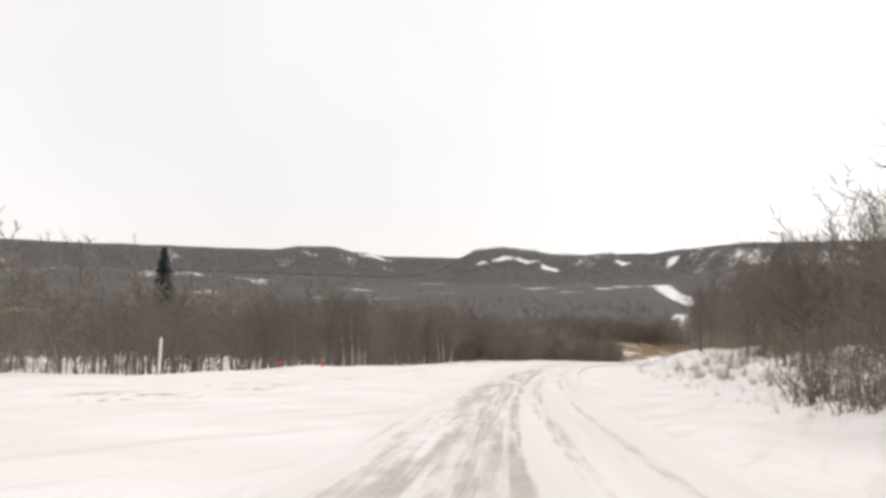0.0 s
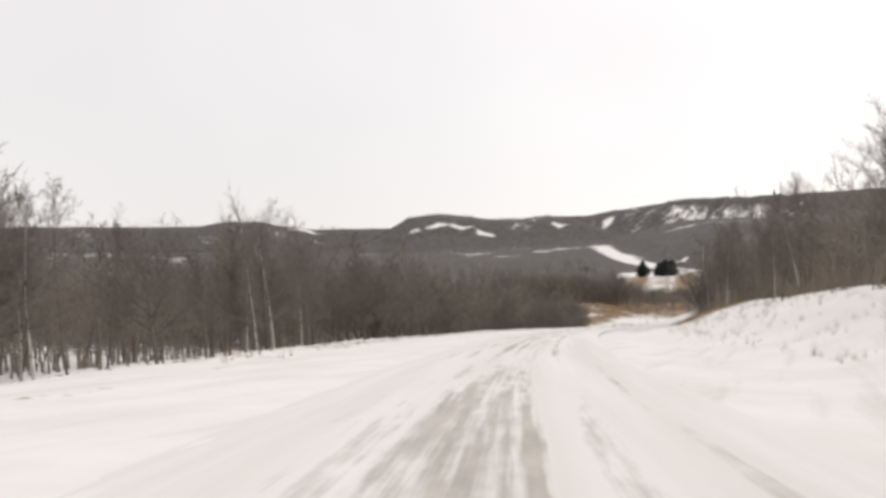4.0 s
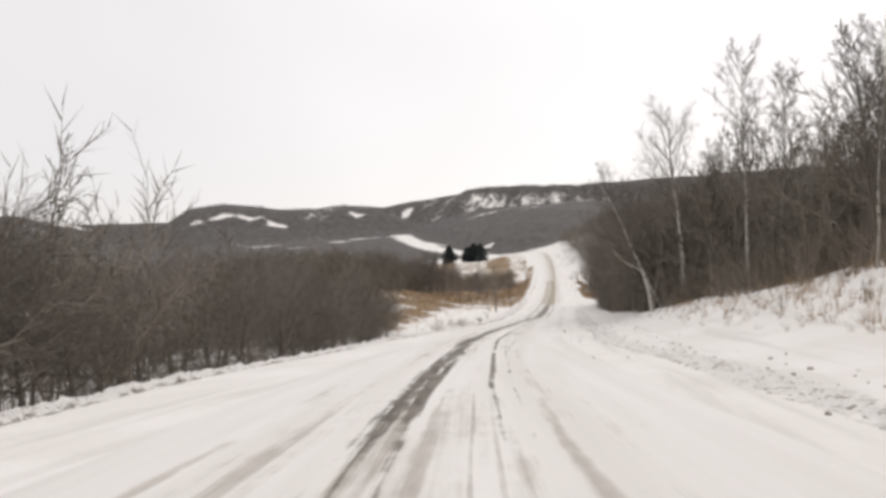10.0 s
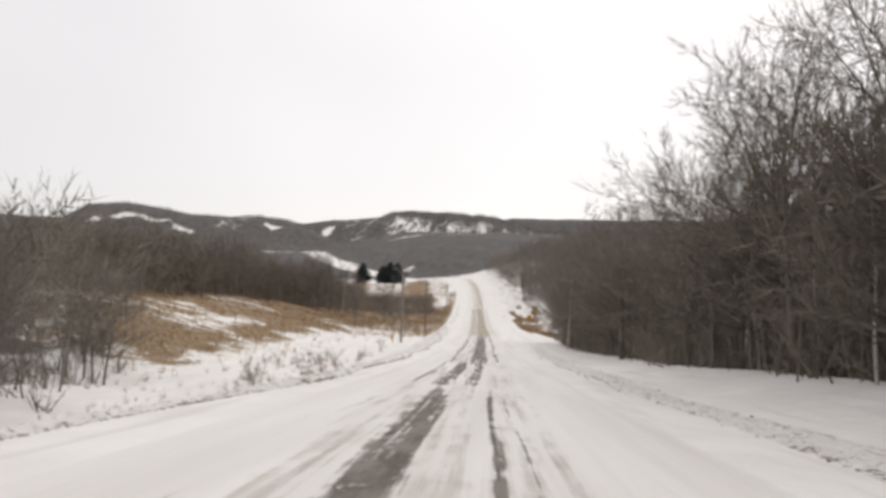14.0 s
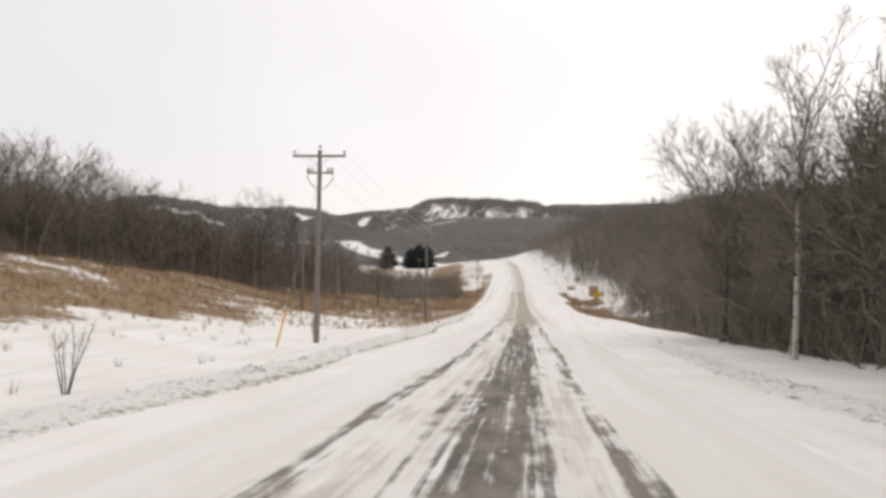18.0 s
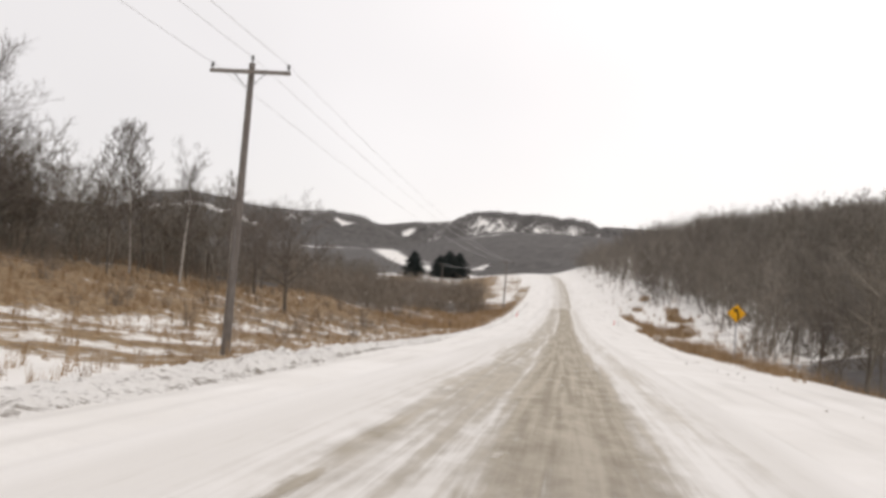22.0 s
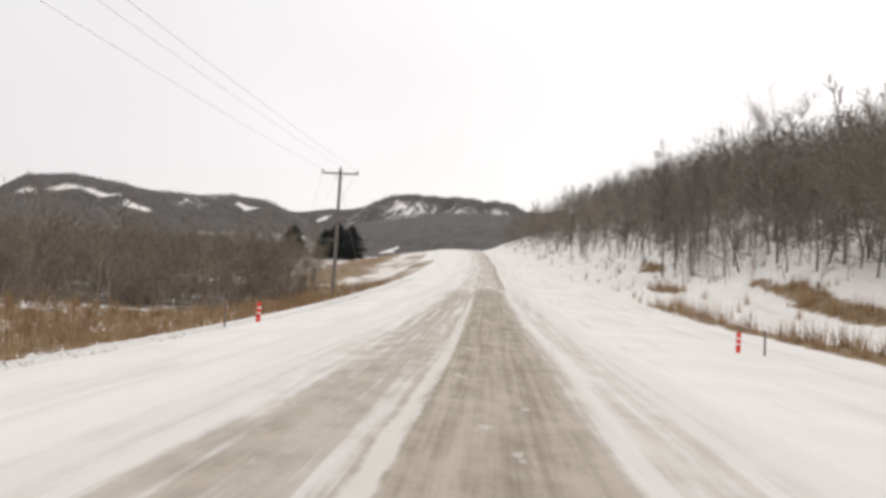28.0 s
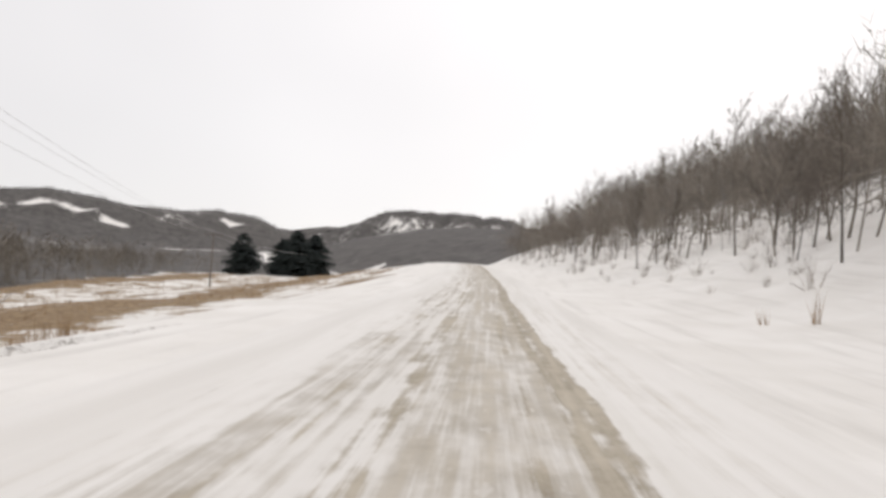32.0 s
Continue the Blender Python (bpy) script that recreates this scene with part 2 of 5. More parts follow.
    dusty = k.mix(k.span(k.math("ADD", mul(streak, 0.5), mul(k.noise(k.join(n, mul(s, 0.5)), 1.4, 6.0, 0.7), 0.5)), 0.36, 0.64), (0.29, 0.25, 0.19), (0.53, 0.475, 0.39))
    worn = k.mix(k.span(s, 346, 386), asphalt, dusty)
    ragged = k.math("ADD", nn, mul(k.math("SUBTRACT", k.noise(k.uv(), 1.7, 4.0), 0.5), 0.16))
    stripe = mul(k.span(k.math("ABSOLUTE", k.math("SUBTRACT", ragged, -0.28)), 0.09, 0.17, 1.0, 0.0), mul(k.span(k.math("ADD", mul(streak, 0.5), mul(dash, 0.5)), 0.34, 0.48), stretch(440, 520, 12)))
    part_line = mul(k.span(k.math("ABSOLUTE", k.math("SUBTRACT", ragged, 2.1)), 0.03, 0.14, 1.0, 0.0), stretch(425, 550, 12))
    # splashed lumps of wind-packed snow left on the bare lane
    crumbs = mul(k.span(dash, 0.63, 0.7), 0.5)
    cover = k.math("MAXIMUM", mul(top(f_track, f_lane), k.math("SUBTRACT", 1.0, crumbs)), 0.0)
    base = k.mix(cover, k.mix(mul(f_tan, 0.66), snow, grit), worn)
    k.colour(k.mix(mul(top(stripe, mul(part_line, 0.6)), 0.9), base, (0.76, 0.735, 0.69)))
    f_bare = cover
    k.bump(k.math("SUBTRACT", streak, mul(f_bare, 0.5)), 0.5, 0.04)
    return k.m


M_GROUND, M_ROAD = ground_material(), road_material()
M_BARK = bark("grey_brown_bark", (0.085, 0.074, 0.064), (0.225, 0.197, 0.17))
M_TWIG = bark("bare_twigs", (0.115, 0.1, 0.086), (0.25, 0.217, 0.19))


def birch_bark():
    """Chalky bark with dark horizontal scars and black knots."""
    k = Nodes("pale_birch_bark", 0.8)
    c = k.coords()
    p = k.split(c)
    scars = k.noise(k.join(k.math("MULTIPLY", p[0], 2.0), k.math("MULTIPLY", p[1], 2.0), k.math("MULTIPLY", p[2], 5.0)), 1.0, 4.0, 0.65)
    knots = k.noise(c, 1.3, 3.0)
    pale = k.mix(k.rand(), (0.4, 0.37, 0.33), (0.58, 0.545, 0.5))
    dark = k.math("MAXIMUM", k.span(scars, 0.54, 0.64), k.span(knots, 0.58, 0.68))
    k.colour(k.mix(dark, pale, (0.1, 0.088, 0.076)))
    k.bump(scars, 0.4, 0.02)
    return k.m


M_BIRCH = birch_bark()
M_WOODS = bark("massed_bark", (0.122, 0.107, 0.088), (0.295, 0.261, 0.218), 3.0, False)
# a slightly lighter version of the massed bark, for everything growing on the hillside
M_HILLSIDE = bark("hillside_bark", (0.14, 0.124, 0.106), (0.34, 0.303, 0.26), 3.0, False)
# air haze over the far hills is painted in as a greyer bark colour
M_FAR = bark("hazed_distant_bark", (0.095, 0.09, 0.091), (0.155, 0.147, 0.147), 0.2, False)
M_SHRUB = bark("willow_stems", (0.165, 0.138, 0.11), (0.34, 0.285, 0.23), 3.0, False)
M_CONIFER = bark("dark_spruce_needles", (0.028, 0.036, 0.035), (0.07, 0.08, 0.076), 3.0, False)
M_GRASS = bark("dry_grass", (0.22, 0.142, 0.077), (0.52, 0.37, 0.225), 4.0, False)
M_POLE = bark("weathered_pole_wood", (0.12, 0.105, 0.095), (0.27, 0.24, 0.215), 8.0)
M_STEEL = plain("galvanised_steel", (0.3, 0.3, 0.31), 0.45, 0.2, 20, 0.8)
M_DARK = plain("dark_porcelain", (0.035, 0.03, 0.028), 0.3, 0.3)
M_WIRE = plain("aluminium_wire", (0.6, 0.6, 0.61), 0.5, 0.1, 3.0, 0.5)
M_RED = plain("fluorescent_orange_red_plastic", (0.8, 0.06, 0.04), 0.55, 0.15)
M_WHITE = plain("white_sheeting", (0.75, 0.73, 0.7), 0.5, 0.12)
M_YELLOW = plain("yellow_sign_sheeting", (0.83, 0.42, 0.02), 0.45, 0.08)
M_BLACK = plain("black_sign_ink", (0.012, 0.012, 0.012), 0.5, 0.2)
M_CLOD = plain("dirty_snow_clods", (0.34, 0.31, 0.28), 0.9, 0.5, 3.0)


def windrow_material():
    """Ploughed-up crusted snow, speckled with soil and gravel, with a bare soil line along its foot."""
    k = Nodes("dirty_windrow", 0.9)
    uv = k.split(k.uv())
    c = k.coords()
    lumps, fine, run = k.noise(c, 2.6, 5.0, 0.7), k.noise(c, 9.0, 4.0, 0.6), k.noise(c, 0.12, 2.0)
    foot = k.math("MULTIPLY", k.span(k.math("ABSOLUTE", k.math("SUBTRACT", uv[0], 0.14)), 0.015, 0.075, 0.3, 0.0), k.math("MULTIPLY", k.attr("soil"), k.span(run, 0.3, 0.55)))
    dirt = k.math("ADD", k.math("ADD", k.math("MULTIPLY", lumps, 0.55), k.math("MULTIPLY", fine, 0.45)), foot)
    snow = k.mix(k.span(lumps, 0.3, 0.7), (0.78, 0.755, 0.72), (0.88, 0.86, 0.835))
    soil = k.mix(fine, (0.11, 0.09, 0.07), (0.34, 0.3, 0.255))
    k.colour(k.mix(k.span(dirt, 0.5, 0.64), snow, soil))
    k.bump(k.math("ADD", lumps, k.math("MULTIPLY", fine, 0.4)), 0.8, 0.12)
    return k.m


M_WINDROW = windrow_material()


# ---- the plan: road line, road height and the lie of the land ----
# y along the straight stretch, x of the centre line, height of the road
ROAD = np.array([
    (-260, 172, 12), (-120, 104.5, 7.6), (-60, 76, 4.3), (0, 49.3, 0.0), (31.5, 36.5, -2.63), (63.6, 25.2, -4.98), (96.1, 15.4, -7.18),
    (129.2, 7.7, -9.37), (162.8, 2.25, -11.7), (196.6, -0.93, -14.11), (230.6, -1.65, -16.55), (264.6, -1.23, -18.98),
    (298.6, -0.86, -21.14), (332.6, -0.48, -22.69), (366.6, -0.17, -23.77), (400.6, 0, -24.67), (434.6, 0, -25.3),
    (468.6, 0, -25.43), (502.6, 0, -24.93), (536.6, 0, -23.7), (620, -0.9, -18.6), (700, -4.2, -12.9), (755, -9, -9.9),
    (800, -18, -9.4), (900, -56, -11.5), (1020, -114, -4), (1460, -256, 31), (1833, -337, 48), (2300, -420, 60)])


def smooth_table(ys, vs):
    """A smooth curve through the rows (cubic, with slopes from the neighbours)."""
    m = np.gradient(vs, ys)

    def at(y):
        y = np.clip(np.asarray(y, float), ys[0], ys[-1])
        j = np.clip(np.searchsorted(ys, y, side="right") - 1, 0, len(ys) - 2)
        h = ys[j + 1] - ys[j]
        u = (y - ys[j]) / h
        return ((2 * u**3 - 3 * u**2 + 1) * vs[j] + (u**3 - 2 * u**2 + u) * h * m[j]
                + (-2 * u**3 + 3 * u**2) * vs[j + 1] + (u**3 - u**2) * h * m[j + 1])
    return at


road_x, road_z = smooth_table(ROAD[:, 0], ROAD[:, 1]), smooth_table(ROAD[:, 0], ROAD[:, 2])


def road_cos(y):
    d = (road_x(np.asarray(y, float) + 1) - road_x(np.asarray(y, float) - 1)) / 2
    return 1 / np.sqrt(1 + d * d)


# how far the level shoulder reaches on the left, and the height above the road past it, at stations along it
def shoulder_left(y):
    return np.interp(y, [-80, 45, 60, 75, 100, 125, 160, 225, 265, 340, 450, 800], [38, 36, 28, 18, 13, 12, 10, 8, 7, 7.5, 8.6, 8.6])


AT_L = np.array([7.0, 8.5, 12, 15, 21, 30, 42, 90, 160])
LEFT = np.array([
    (-80, -.2, -.4, -.9, -1.6, -2.6, -3.5, -5, -9, -9), (60, -.2, -.4, -.8, -1.1, -1.5, -2, -3.2, -9, -9),
    (90, -.2, -.5, -1.1, -1.4, -1.6, -2.2, -3.6, -8, -6), (230, -.25, -.7, -2.4, -2.9, -3.2, -3.5, -4.5, -6, -2),
    (268, -.3, -.9, -1.7, -1.8, -1.6, -1.2, -.4, 3, 7), (310, -.2, -.4, -.7, -.6, -.1, 1.8, 4.6, 8, 12), (345, -.2, -.35, -.3, -.2, .6, 2.6, 5.2, 9, 12),
    (394, -.2, -.5, -.7, -.6, 0, 2.0, 5, 8, 10), (425, -.3, -.8, -1.2, -1.1, -.6, 1.0, 3.4, 6, 9), (465, -.4, -1.0, -1.5, -1.6, -1.0, 1.2, 2.8, 4.5, 6), (496, -.4, -1, -1.7, -2.2, -2.2, -.8, 0.8, 2.5, 4),
    (545, -.3, -.9, -1.7, -2.2, -2.6, -3, -3, -2.5, -1), (640, -.3, -.8, -1.5, -2.2, -3.2, -4.4, -5.6, -7, -6), (720, -.3, -.8, -1.5, -2.2, -3.6, -5.2, -6.8, -8, -6),
    (790, -.3, -.6, -1, -1.6, -2.8, -4.6, -6.2, -7, -6), (900, -.2, -.4, -.6, -1, -1, -1, -1, -1, 0)])
AT_R = np.array([7.0, 10, 13, 17, 21, 30, 42, 60, 100, 160])
RIGHT = np.array([
    (-80, -.2, 0, .6, 1.2, 1.8, 2, 2, 3, 6, 10), (25, -.2, -.1, .4, 1.2, 2, 2.5, 3, 4, 7, 11), (55, -.2, -.1, .4, 2.0, 3.0, 3.8, 4, 5, 8, 12),
    (150, -.25, -.1, .4, 2.4, 3.5, 4.2, 4.5, 5, 8, 12), (195, -.25, .1, .8, 2.4, 3.4, 4.2, 4.5, 5, 8, 12), (222, -.3, .1, 1.1, 2.2, 3, 3.4, 4, 5, 8, 12),
    (255, -.25, .15, .8, .8, .8, .6, .5, 1, 4, 9), (292, -.2, .1, .45, .2, -.4, -.8, -.8, 0, 5, 11), (340, -.18, -.12, -.1, -.9, -1.8, -2.4, -2.4, -1, 5, 12),
    (390, -.18, -.22, -.32, -1.4, -2.6, -3.4, -2, 3, 14, 24), (425, -.2, -.28, -.5, -1.6, -2.2, -1.6, 0.6, 4.5, 13, 22), (450, -.2, -.35, -.9, -1.5, -1.4, 0, 2.5, 6, 13, 22),
    (500, -.2, -.2, -.3, -.3, .9, 4, 8, 13, 22, 32), (545, -.2, -.2, .2, 1.0, 2.2, 6, 11, 16.5, 24, 30), (600, -.2, 0, .5, 1.7, 3.4, 8, 13.5, 20, 27, 33),
    (760, -.2, 0, .4, 1.7, 3.6, 8.5, 14.5, 21, 28, 34), (900, -.2, 0, 0, .4, 1, 4, 8, 13, 24, 36)])


def side(table, stations, y, d):
    """Bilinear reading of a side table, eased between the stations along the road."""
    ys = table[:, 0]
    y = np.clip(y, ys[0], ys[-1])
    j = np.clip(np.searchsorted(ys, y, side="right") - 1, 0, len(ys) - 2)
    u = (y - ys[j]) / (ys[j + 1] - ys[j])
    u = u * u * (3 - 2 * u)
    k = np.clip(np.searchsorted(stations, d, side="right") - 1, 0, len(stations) - 2)
    w = np.clip((d - stations[k]) / (stations[k + 1] - stations[k]), 0, 1)
    v = table[:, 1:]
    a = v[j, k] * (1 - w) + v[j, k + 1] * w
    b = v[j + 1, k] * (1 - w) + v[j + 1, k + 1] * w
    return a * (1 - u) + b * u


def ripple(x, y):
    """Gentle unevenness of natural ground."""
    return (0.5 * np.sin(x * 0.13 + 1.7 * np.sin(y * 0.041)) * np.sin(y * 0.11 + 1.3 * np.sin(x * 0.05))
            + 0.25 * np.sin(x * 0.37 + y * 0.21) * np.sin(y * 0.33 - x * 0.17))


def gullies(a, r):
    return np.sin(a * 1.9 + 0.6 * np.sin(a * 0.7)) * 0.6 + np.sin(a * 4.3 + r * 0.01) * 0.4


# hills: bearing from the valley (degrees, right positive) and elevation of the crest seen from there
HUB = (0.0, 469.0, -24.0)
HILLS = (
    (1330.0, 560.0, np.array([(-70, 3.0), (-50, 2.9), (-40, 2.8), (-36, 3.2), (-34, 4.2), (-33, 4.75), (-31.7, 5.65), (-29.4, 5.95), (-26.6, 5.75),
                              (-24.4, 5.4), (-21, 5.3), (-19.2, 5.55), (-16.4, 5.35), (-13.8, 4.4), (-10, 2.5), (-6, 0.5), (60, 0.5)])),
    (1370.0, 450.0, np.array([(-70, 0.5), (-17, 0.5), (-14, 3.2), (-11.2, 4.8), (-9.2, 5.55), (-7.6, 6.4), (-4.7, 6.55), (-0.9, 6.45), (1.5, 6.25),
                              (2.6, 5.7), (4.5, 5.2), (9, 4.9), (16, 4.5), (30, 4.0), (60, 3.0)])),
    (2080.0, 560.0, np.array([(-75, 4.3), (-48, 4.45), (-46, 4.5), (-45, 4.8), (-41.5, 4.85), (-40.7, 4.5), (-38.6, 4.35), (-38, 4.15), (-30, 4.15), (-22, 4.5), (-15, 4.8), (-13.8, 4.8), (-12, 5.1), (-8, 5.55),
                              (-5, 5.65), (0, 5.8), (2.6, 5.8), (5, 5.8), (8, 5.85), (15, 5.85), (25, 5.6), (60, 4.8)])))


def hill_parts(x, y):
    dx, dy = x - HUB[0], y - HUB[1]
    r, a = np.hypot(dx, dy), np.degrees(np.arctan2(dx, dy))
    tops = []
    for R, wide, crest in HILLS:
        c = np.interp(a, crest[:, 0], crest[:, 1])
        z = HUB[2] + R * np.tan(np.radians(c))
        u = np.clip((r - R + wide + 18 * gullies(a, r)) / wide, 0, 1)
        rise = np.where(u < 0.72, 0.62 * (u / 0.72) ** 1.5, 0.62 + 0.38 * np.sin((u - 0.72) / 0.28 * np.pi / 2))
        tops.append((u, z, rise, r - R))
    return a, r, tops


def land(x, y):
    """Height of the ground."""
    x, y = np.asarray(x, float), np.asarray(y, float)
    c = road_cos(y)
    n = (x - road_x(y)) * c
    d = np.abs(n)
    base = road_z(y)
    off = np.where(n < 0, side(LEFT, AT_L, y, np.maximum(d - shoulder_left(y) + 7, 7)), side(RIGHT, AT_R, y, d))
    off = np.where(d < 7, -0.02 * d - 0.06 * np.clip((d - 4) / 3, 0, 1), off)
    # the wide pull-out beside the first stretch falls away from the road
    off = off - np.where(n < 0, 0.046 * np.clip(d - 7, 0, 32) * np.clip((108 - y) / 40, 0, 1), 0)
    rough = np.clip((d - 9) / 14, 0, 1)
    near = base + off + rough * ripple(x, y) * 0.8
    far = np.clip((d - 120) / 200, 0, 1)
    z = near + far * ripple(x * 0.12, y * 0.12) * 5
    front = np.clip((y - 560) / 500, 0, 1) * np.clip((d - 25) / 200, 0, 1)
    a, r, tops = hill_parts(x, y)
    for u, top, rise, past in tops:
        side_on = np.clip((np.abs(a) - 68) / 12, 0, 1)
        hill = -22 + (top + 22) * rise
        z = np.where((y > 500) & (rise > 0), np.maximum(z, hill * (1 - side_on) + z * side_on), z)
    # the road's own cutting and bank on the far hill
    w = np.clip((d - 10) / 50, 0, 1)
    w = np.maximum(w * w * (3 - 2 * w), np.clip((y - 1480) / 200, 0, 1))
    return np.where(y > 900, (base - 0.02 * np.minimum(d, 10)) * (1 - w) + z * w, z)


def beside(y, n):
    """The point n metres to the right of the centre line at station y."""
    return float(road_x(y)) + n / float(road_cos(y))


# ---- mesh tools ----
def raw_mesh(name, verts, faces, material, smooth=False):
    """A mesh from arrays; all faces have the same number of corners."""
    verts, faces = np.asarray(verts, np.float32), np.asarray(faces, np.int32)
    me = bpy.data.meshes.new(name)
    me.vertices.add(len(verts))
    me.vertices.foreach_set("co", verts.ravel())
    k = faces.shape[1]
    me.loops.add(faces.size)
    me.loops.foreach_set("vertex_index", faces.ravel())
    me.polygons.add(len(faces))
    me.polygons.foreach_set("loop_start", np.arange(0, faces.size, k, dtype=np.int32))
    me.polygons.foreach_set("loop_total", np.full(len(faces), k, np.int32))
    me.polygons.foreach_set("use_smooth", np.full(len(faces), smooth))
    me.materials.append(material)
    me.update(calc_edges=True)
    return me


def tubes(p0, p1, r0, r1, sides=3):
    """Tapered prisms from p0 to p1 as triangles; where r1 is 0 they end in a point."""
    p0, p1 = np.asarray(p0, float), np.asarray(p1, float)
    r0, r1 = np.asarray(r0, float), np.asarray(r1, float)
    ax = p1 - p0
    ax /= np.linalg.norm(ax, axis=1, keepdims=True) + 1e-9
    ref = np.where(np.abs(ax[:, 2:3]) > 0.9, np.array([[1.0, 0, 0]]), np.array([[0, 0, 1.0]]))
    u = np.cross(ax, ref)
    u /= np.linalg.norm(u, axis=1, keepdims=True)
    v = np.cross(ax, u)
    pointed = bool(np.all(r1 <= 0))
    ang = np.arange(sides) * 2 * np.pi / sides
    ring = np.cos(ang)[None, :, None] * u[:, None] + np.sin(ang)[None, :, None] * v[:, None]
    a = p0[:, None] + ring * r0[:, None, None]
    k = np.arange(sides)
    k2 = (k + 1) % sides
    if pointed:
        vs = np.concatenate([a, p1[:, None]], 1)
        f = np.stack([k, k2, np.full(sides, sides)], 1)
    else:
        vs = np.concatenate([a, p1[:, None] + ring * r1[:, None, None]], 1)
        f = np.concatenate([np.stack([k, k2, k2 + sides], 1), np.stack([k, k2 + sides, k + sides], 1)])
    faces = (np.arange(len(p0)) * vs.shape[1])[:, None, None] + f[None]
    return vs.reshape(-1, 3), faces.reshape(-1, 3)


def merge(*sets):
    vs, fs, at = [], [], 0
    for v, f in sets:
        vs.append(v)
        fs.append(f + at)
        at += len(v)
    return np.concatenate(vs), np.concatenate(fs)


def strew(protos, places, scales, rng, squash=0.15):
    """Copies of array prototypes at places, turned and scaled at random, as one array mesh with a tone for each copy."""
    out, tones = [], []
    which = rng.integers(0, len(protos), len(places))
    for i, (v, f) in enumerate(protos):
        p, s = places[which == i], scales[which == i]
        if not len(p):
            continue
        a = rng.uniform(0, 2 * np.pi, len(p))
        c, si = np.cos(a) * s, np.sin(a) * s
        sz = s * rng.uniform(1 - squash, 1 + squash, len(p))
        lean = rng.normal(0, 0.04, (len(p), 2))
        z = v[None, :, 2] * sz[:, None]
        x = v[None, :, 0] * c[:, None] - v[None, :, 1] * si[:, None] + lean[:, :1] * z + p[:, :1]
        y = v[None, :, 0] * si[:, None] + v[None, :, 1] * c[:, None] + lean[:, 1:] * z + p[:, 1:2]
        vv = np.stack([x, y, z + p[:, 2:3]], -1).reshape(-1, 3)
        ff = (np.arange(len(p)) * len(v))[:, None, None] + f[None]
        out.append((vv, ff.reshape(-1, 3)))
        tones.append(np.repeat(rng.random(len(p)), len(v)))
    return (*merge(*out), np.concatenate(tones))


def part(name, bm, material, parent, label=""):
    """Links a bmesh as one mesh object under a thing or a part."""
    me = bpy.data.meshes.new(name)
    bm.to_mesh(me)
    bm.free()
    me.materials.append(material)
    ob = new(name, me)
    ob.parent = parent
    return tagged(ob, label)


def array_part(name, arrays, material, parent, label="", smooth=False):
    ob = new(name, raw_mesh(name, *arrays, material, smooth))
    ob.parent = parent
    return tagged(ob, label)


def box(bm, size, m=None, bevel=0.0):
    r = bmesh.ops.create_cube(bm, size=1.0, matrix=(m or Matrix()) @ Matrix.Diagonal((*size, 1)))
    if bevel:
        edges = list({e for v in r["verts"] for e in v.link_edges})
        bmesh.ops.bevel(bm, geom=edges, offset=bevel, segments=2, affect="EDGES")
    return bm


def rod(bm, a, b, r0, r1=None, sides=10):
    a, b = Vector(a), Vector(b)
    m = Matrix.Translation((a + b) / 2) @ (b - a).to_track_quat("Z", "Y").to_matrix().to_4x4()
    bmesh.ops.create_cone(bm, cap_ends=True, segments=sides, radius1=r0, radius2=r0 if r1 is None else r1, depth=(b - a).length, matrix=m)
    return bm


# ---- ground and road ----
def build_ground():
    ys = np.concatenate([np.arange(-260, -80, 12.0), np.arange(-80, 760, 3.0), 760 + np.cumsum(np.linspace(4, 26, 105)),
                         2360 + np.cumsum(np.linspace(30, 220, 24))])
    half = np.concatenate([np.arange(0, 9, 0.75), np.arange(9, 32, 1.0), np.arange(32, 110, 3.5), 110 + np.cumsum(np.linspace(5, 46, 62)),
                           1700 + np.cumsum(np.linspace(60, 300, 9))])
    ns = np.concatenate([-half[:0:-1], half])
    Y, N = np.meshgrid(ys, ns, indexing="ij")
    Xc = road_x(Y)
    back = np.clip((Y - 900) / 600, 0, 1)
    X = Xc * (1 - back) + N
    Z = land(X, Y)
    d = np.abs((X - road_x(Y)) * road_cos(Y))
    Z = np.where((d < 4.6) & (Y < 950), Z - 0.06, Z)
    v = np.stack([X, Y, Z], -1).reshape(-1, 3)
    h, w = Y.shape
    i = np.arange((h - 1) * w).reshape(h - 1, w)[:, :-1].ravel()
    me = raw_mesh("ground", v, np.stack([i, i + 1, i + w + 1, i + w], 1), M_GROUND, True)
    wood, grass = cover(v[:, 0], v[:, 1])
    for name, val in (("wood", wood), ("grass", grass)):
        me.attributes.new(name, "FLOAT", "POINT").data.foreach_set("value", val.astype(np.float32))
    return tagged(new("ground", me), "snow-covered valley ground with dry grass and leaf litter", "ground", kind="structure")


def fuzz(x, y, s):
    """Smooth pseudo-random field in 0..1."""
    a = np.sin(x / s + 1.3 * np.sin(y / s * 0.8 + 0.5)) * np.sin(y / s * 1.1 + 1.1 * np.sin(x / s * 0.9))
    b = np.sin(x / s * 2.3 + y / s * 1.7 + 2.0) * np.sin(y / s * 2.6 - x / s * 1.4)
    return np.clip(0.5 + 0.33 * a + 0.2 * b, 0, 1)


def left_edge(y):
    return np.interp(y, [-60, 45, 62, 80, 110, 150, 235, 262, 290, 320, 350, 420, 440, 465, 485, 508, 521, 540, 556, 572, 590, 620, 700, 800, 900],
                     [40, 40, 34, 24, 17, 15, 14, 17, 26, 40, 46, 44, 38, 34, 26, 26, 19, 17, 18, 23, 48, 64, 76, 88, 60])


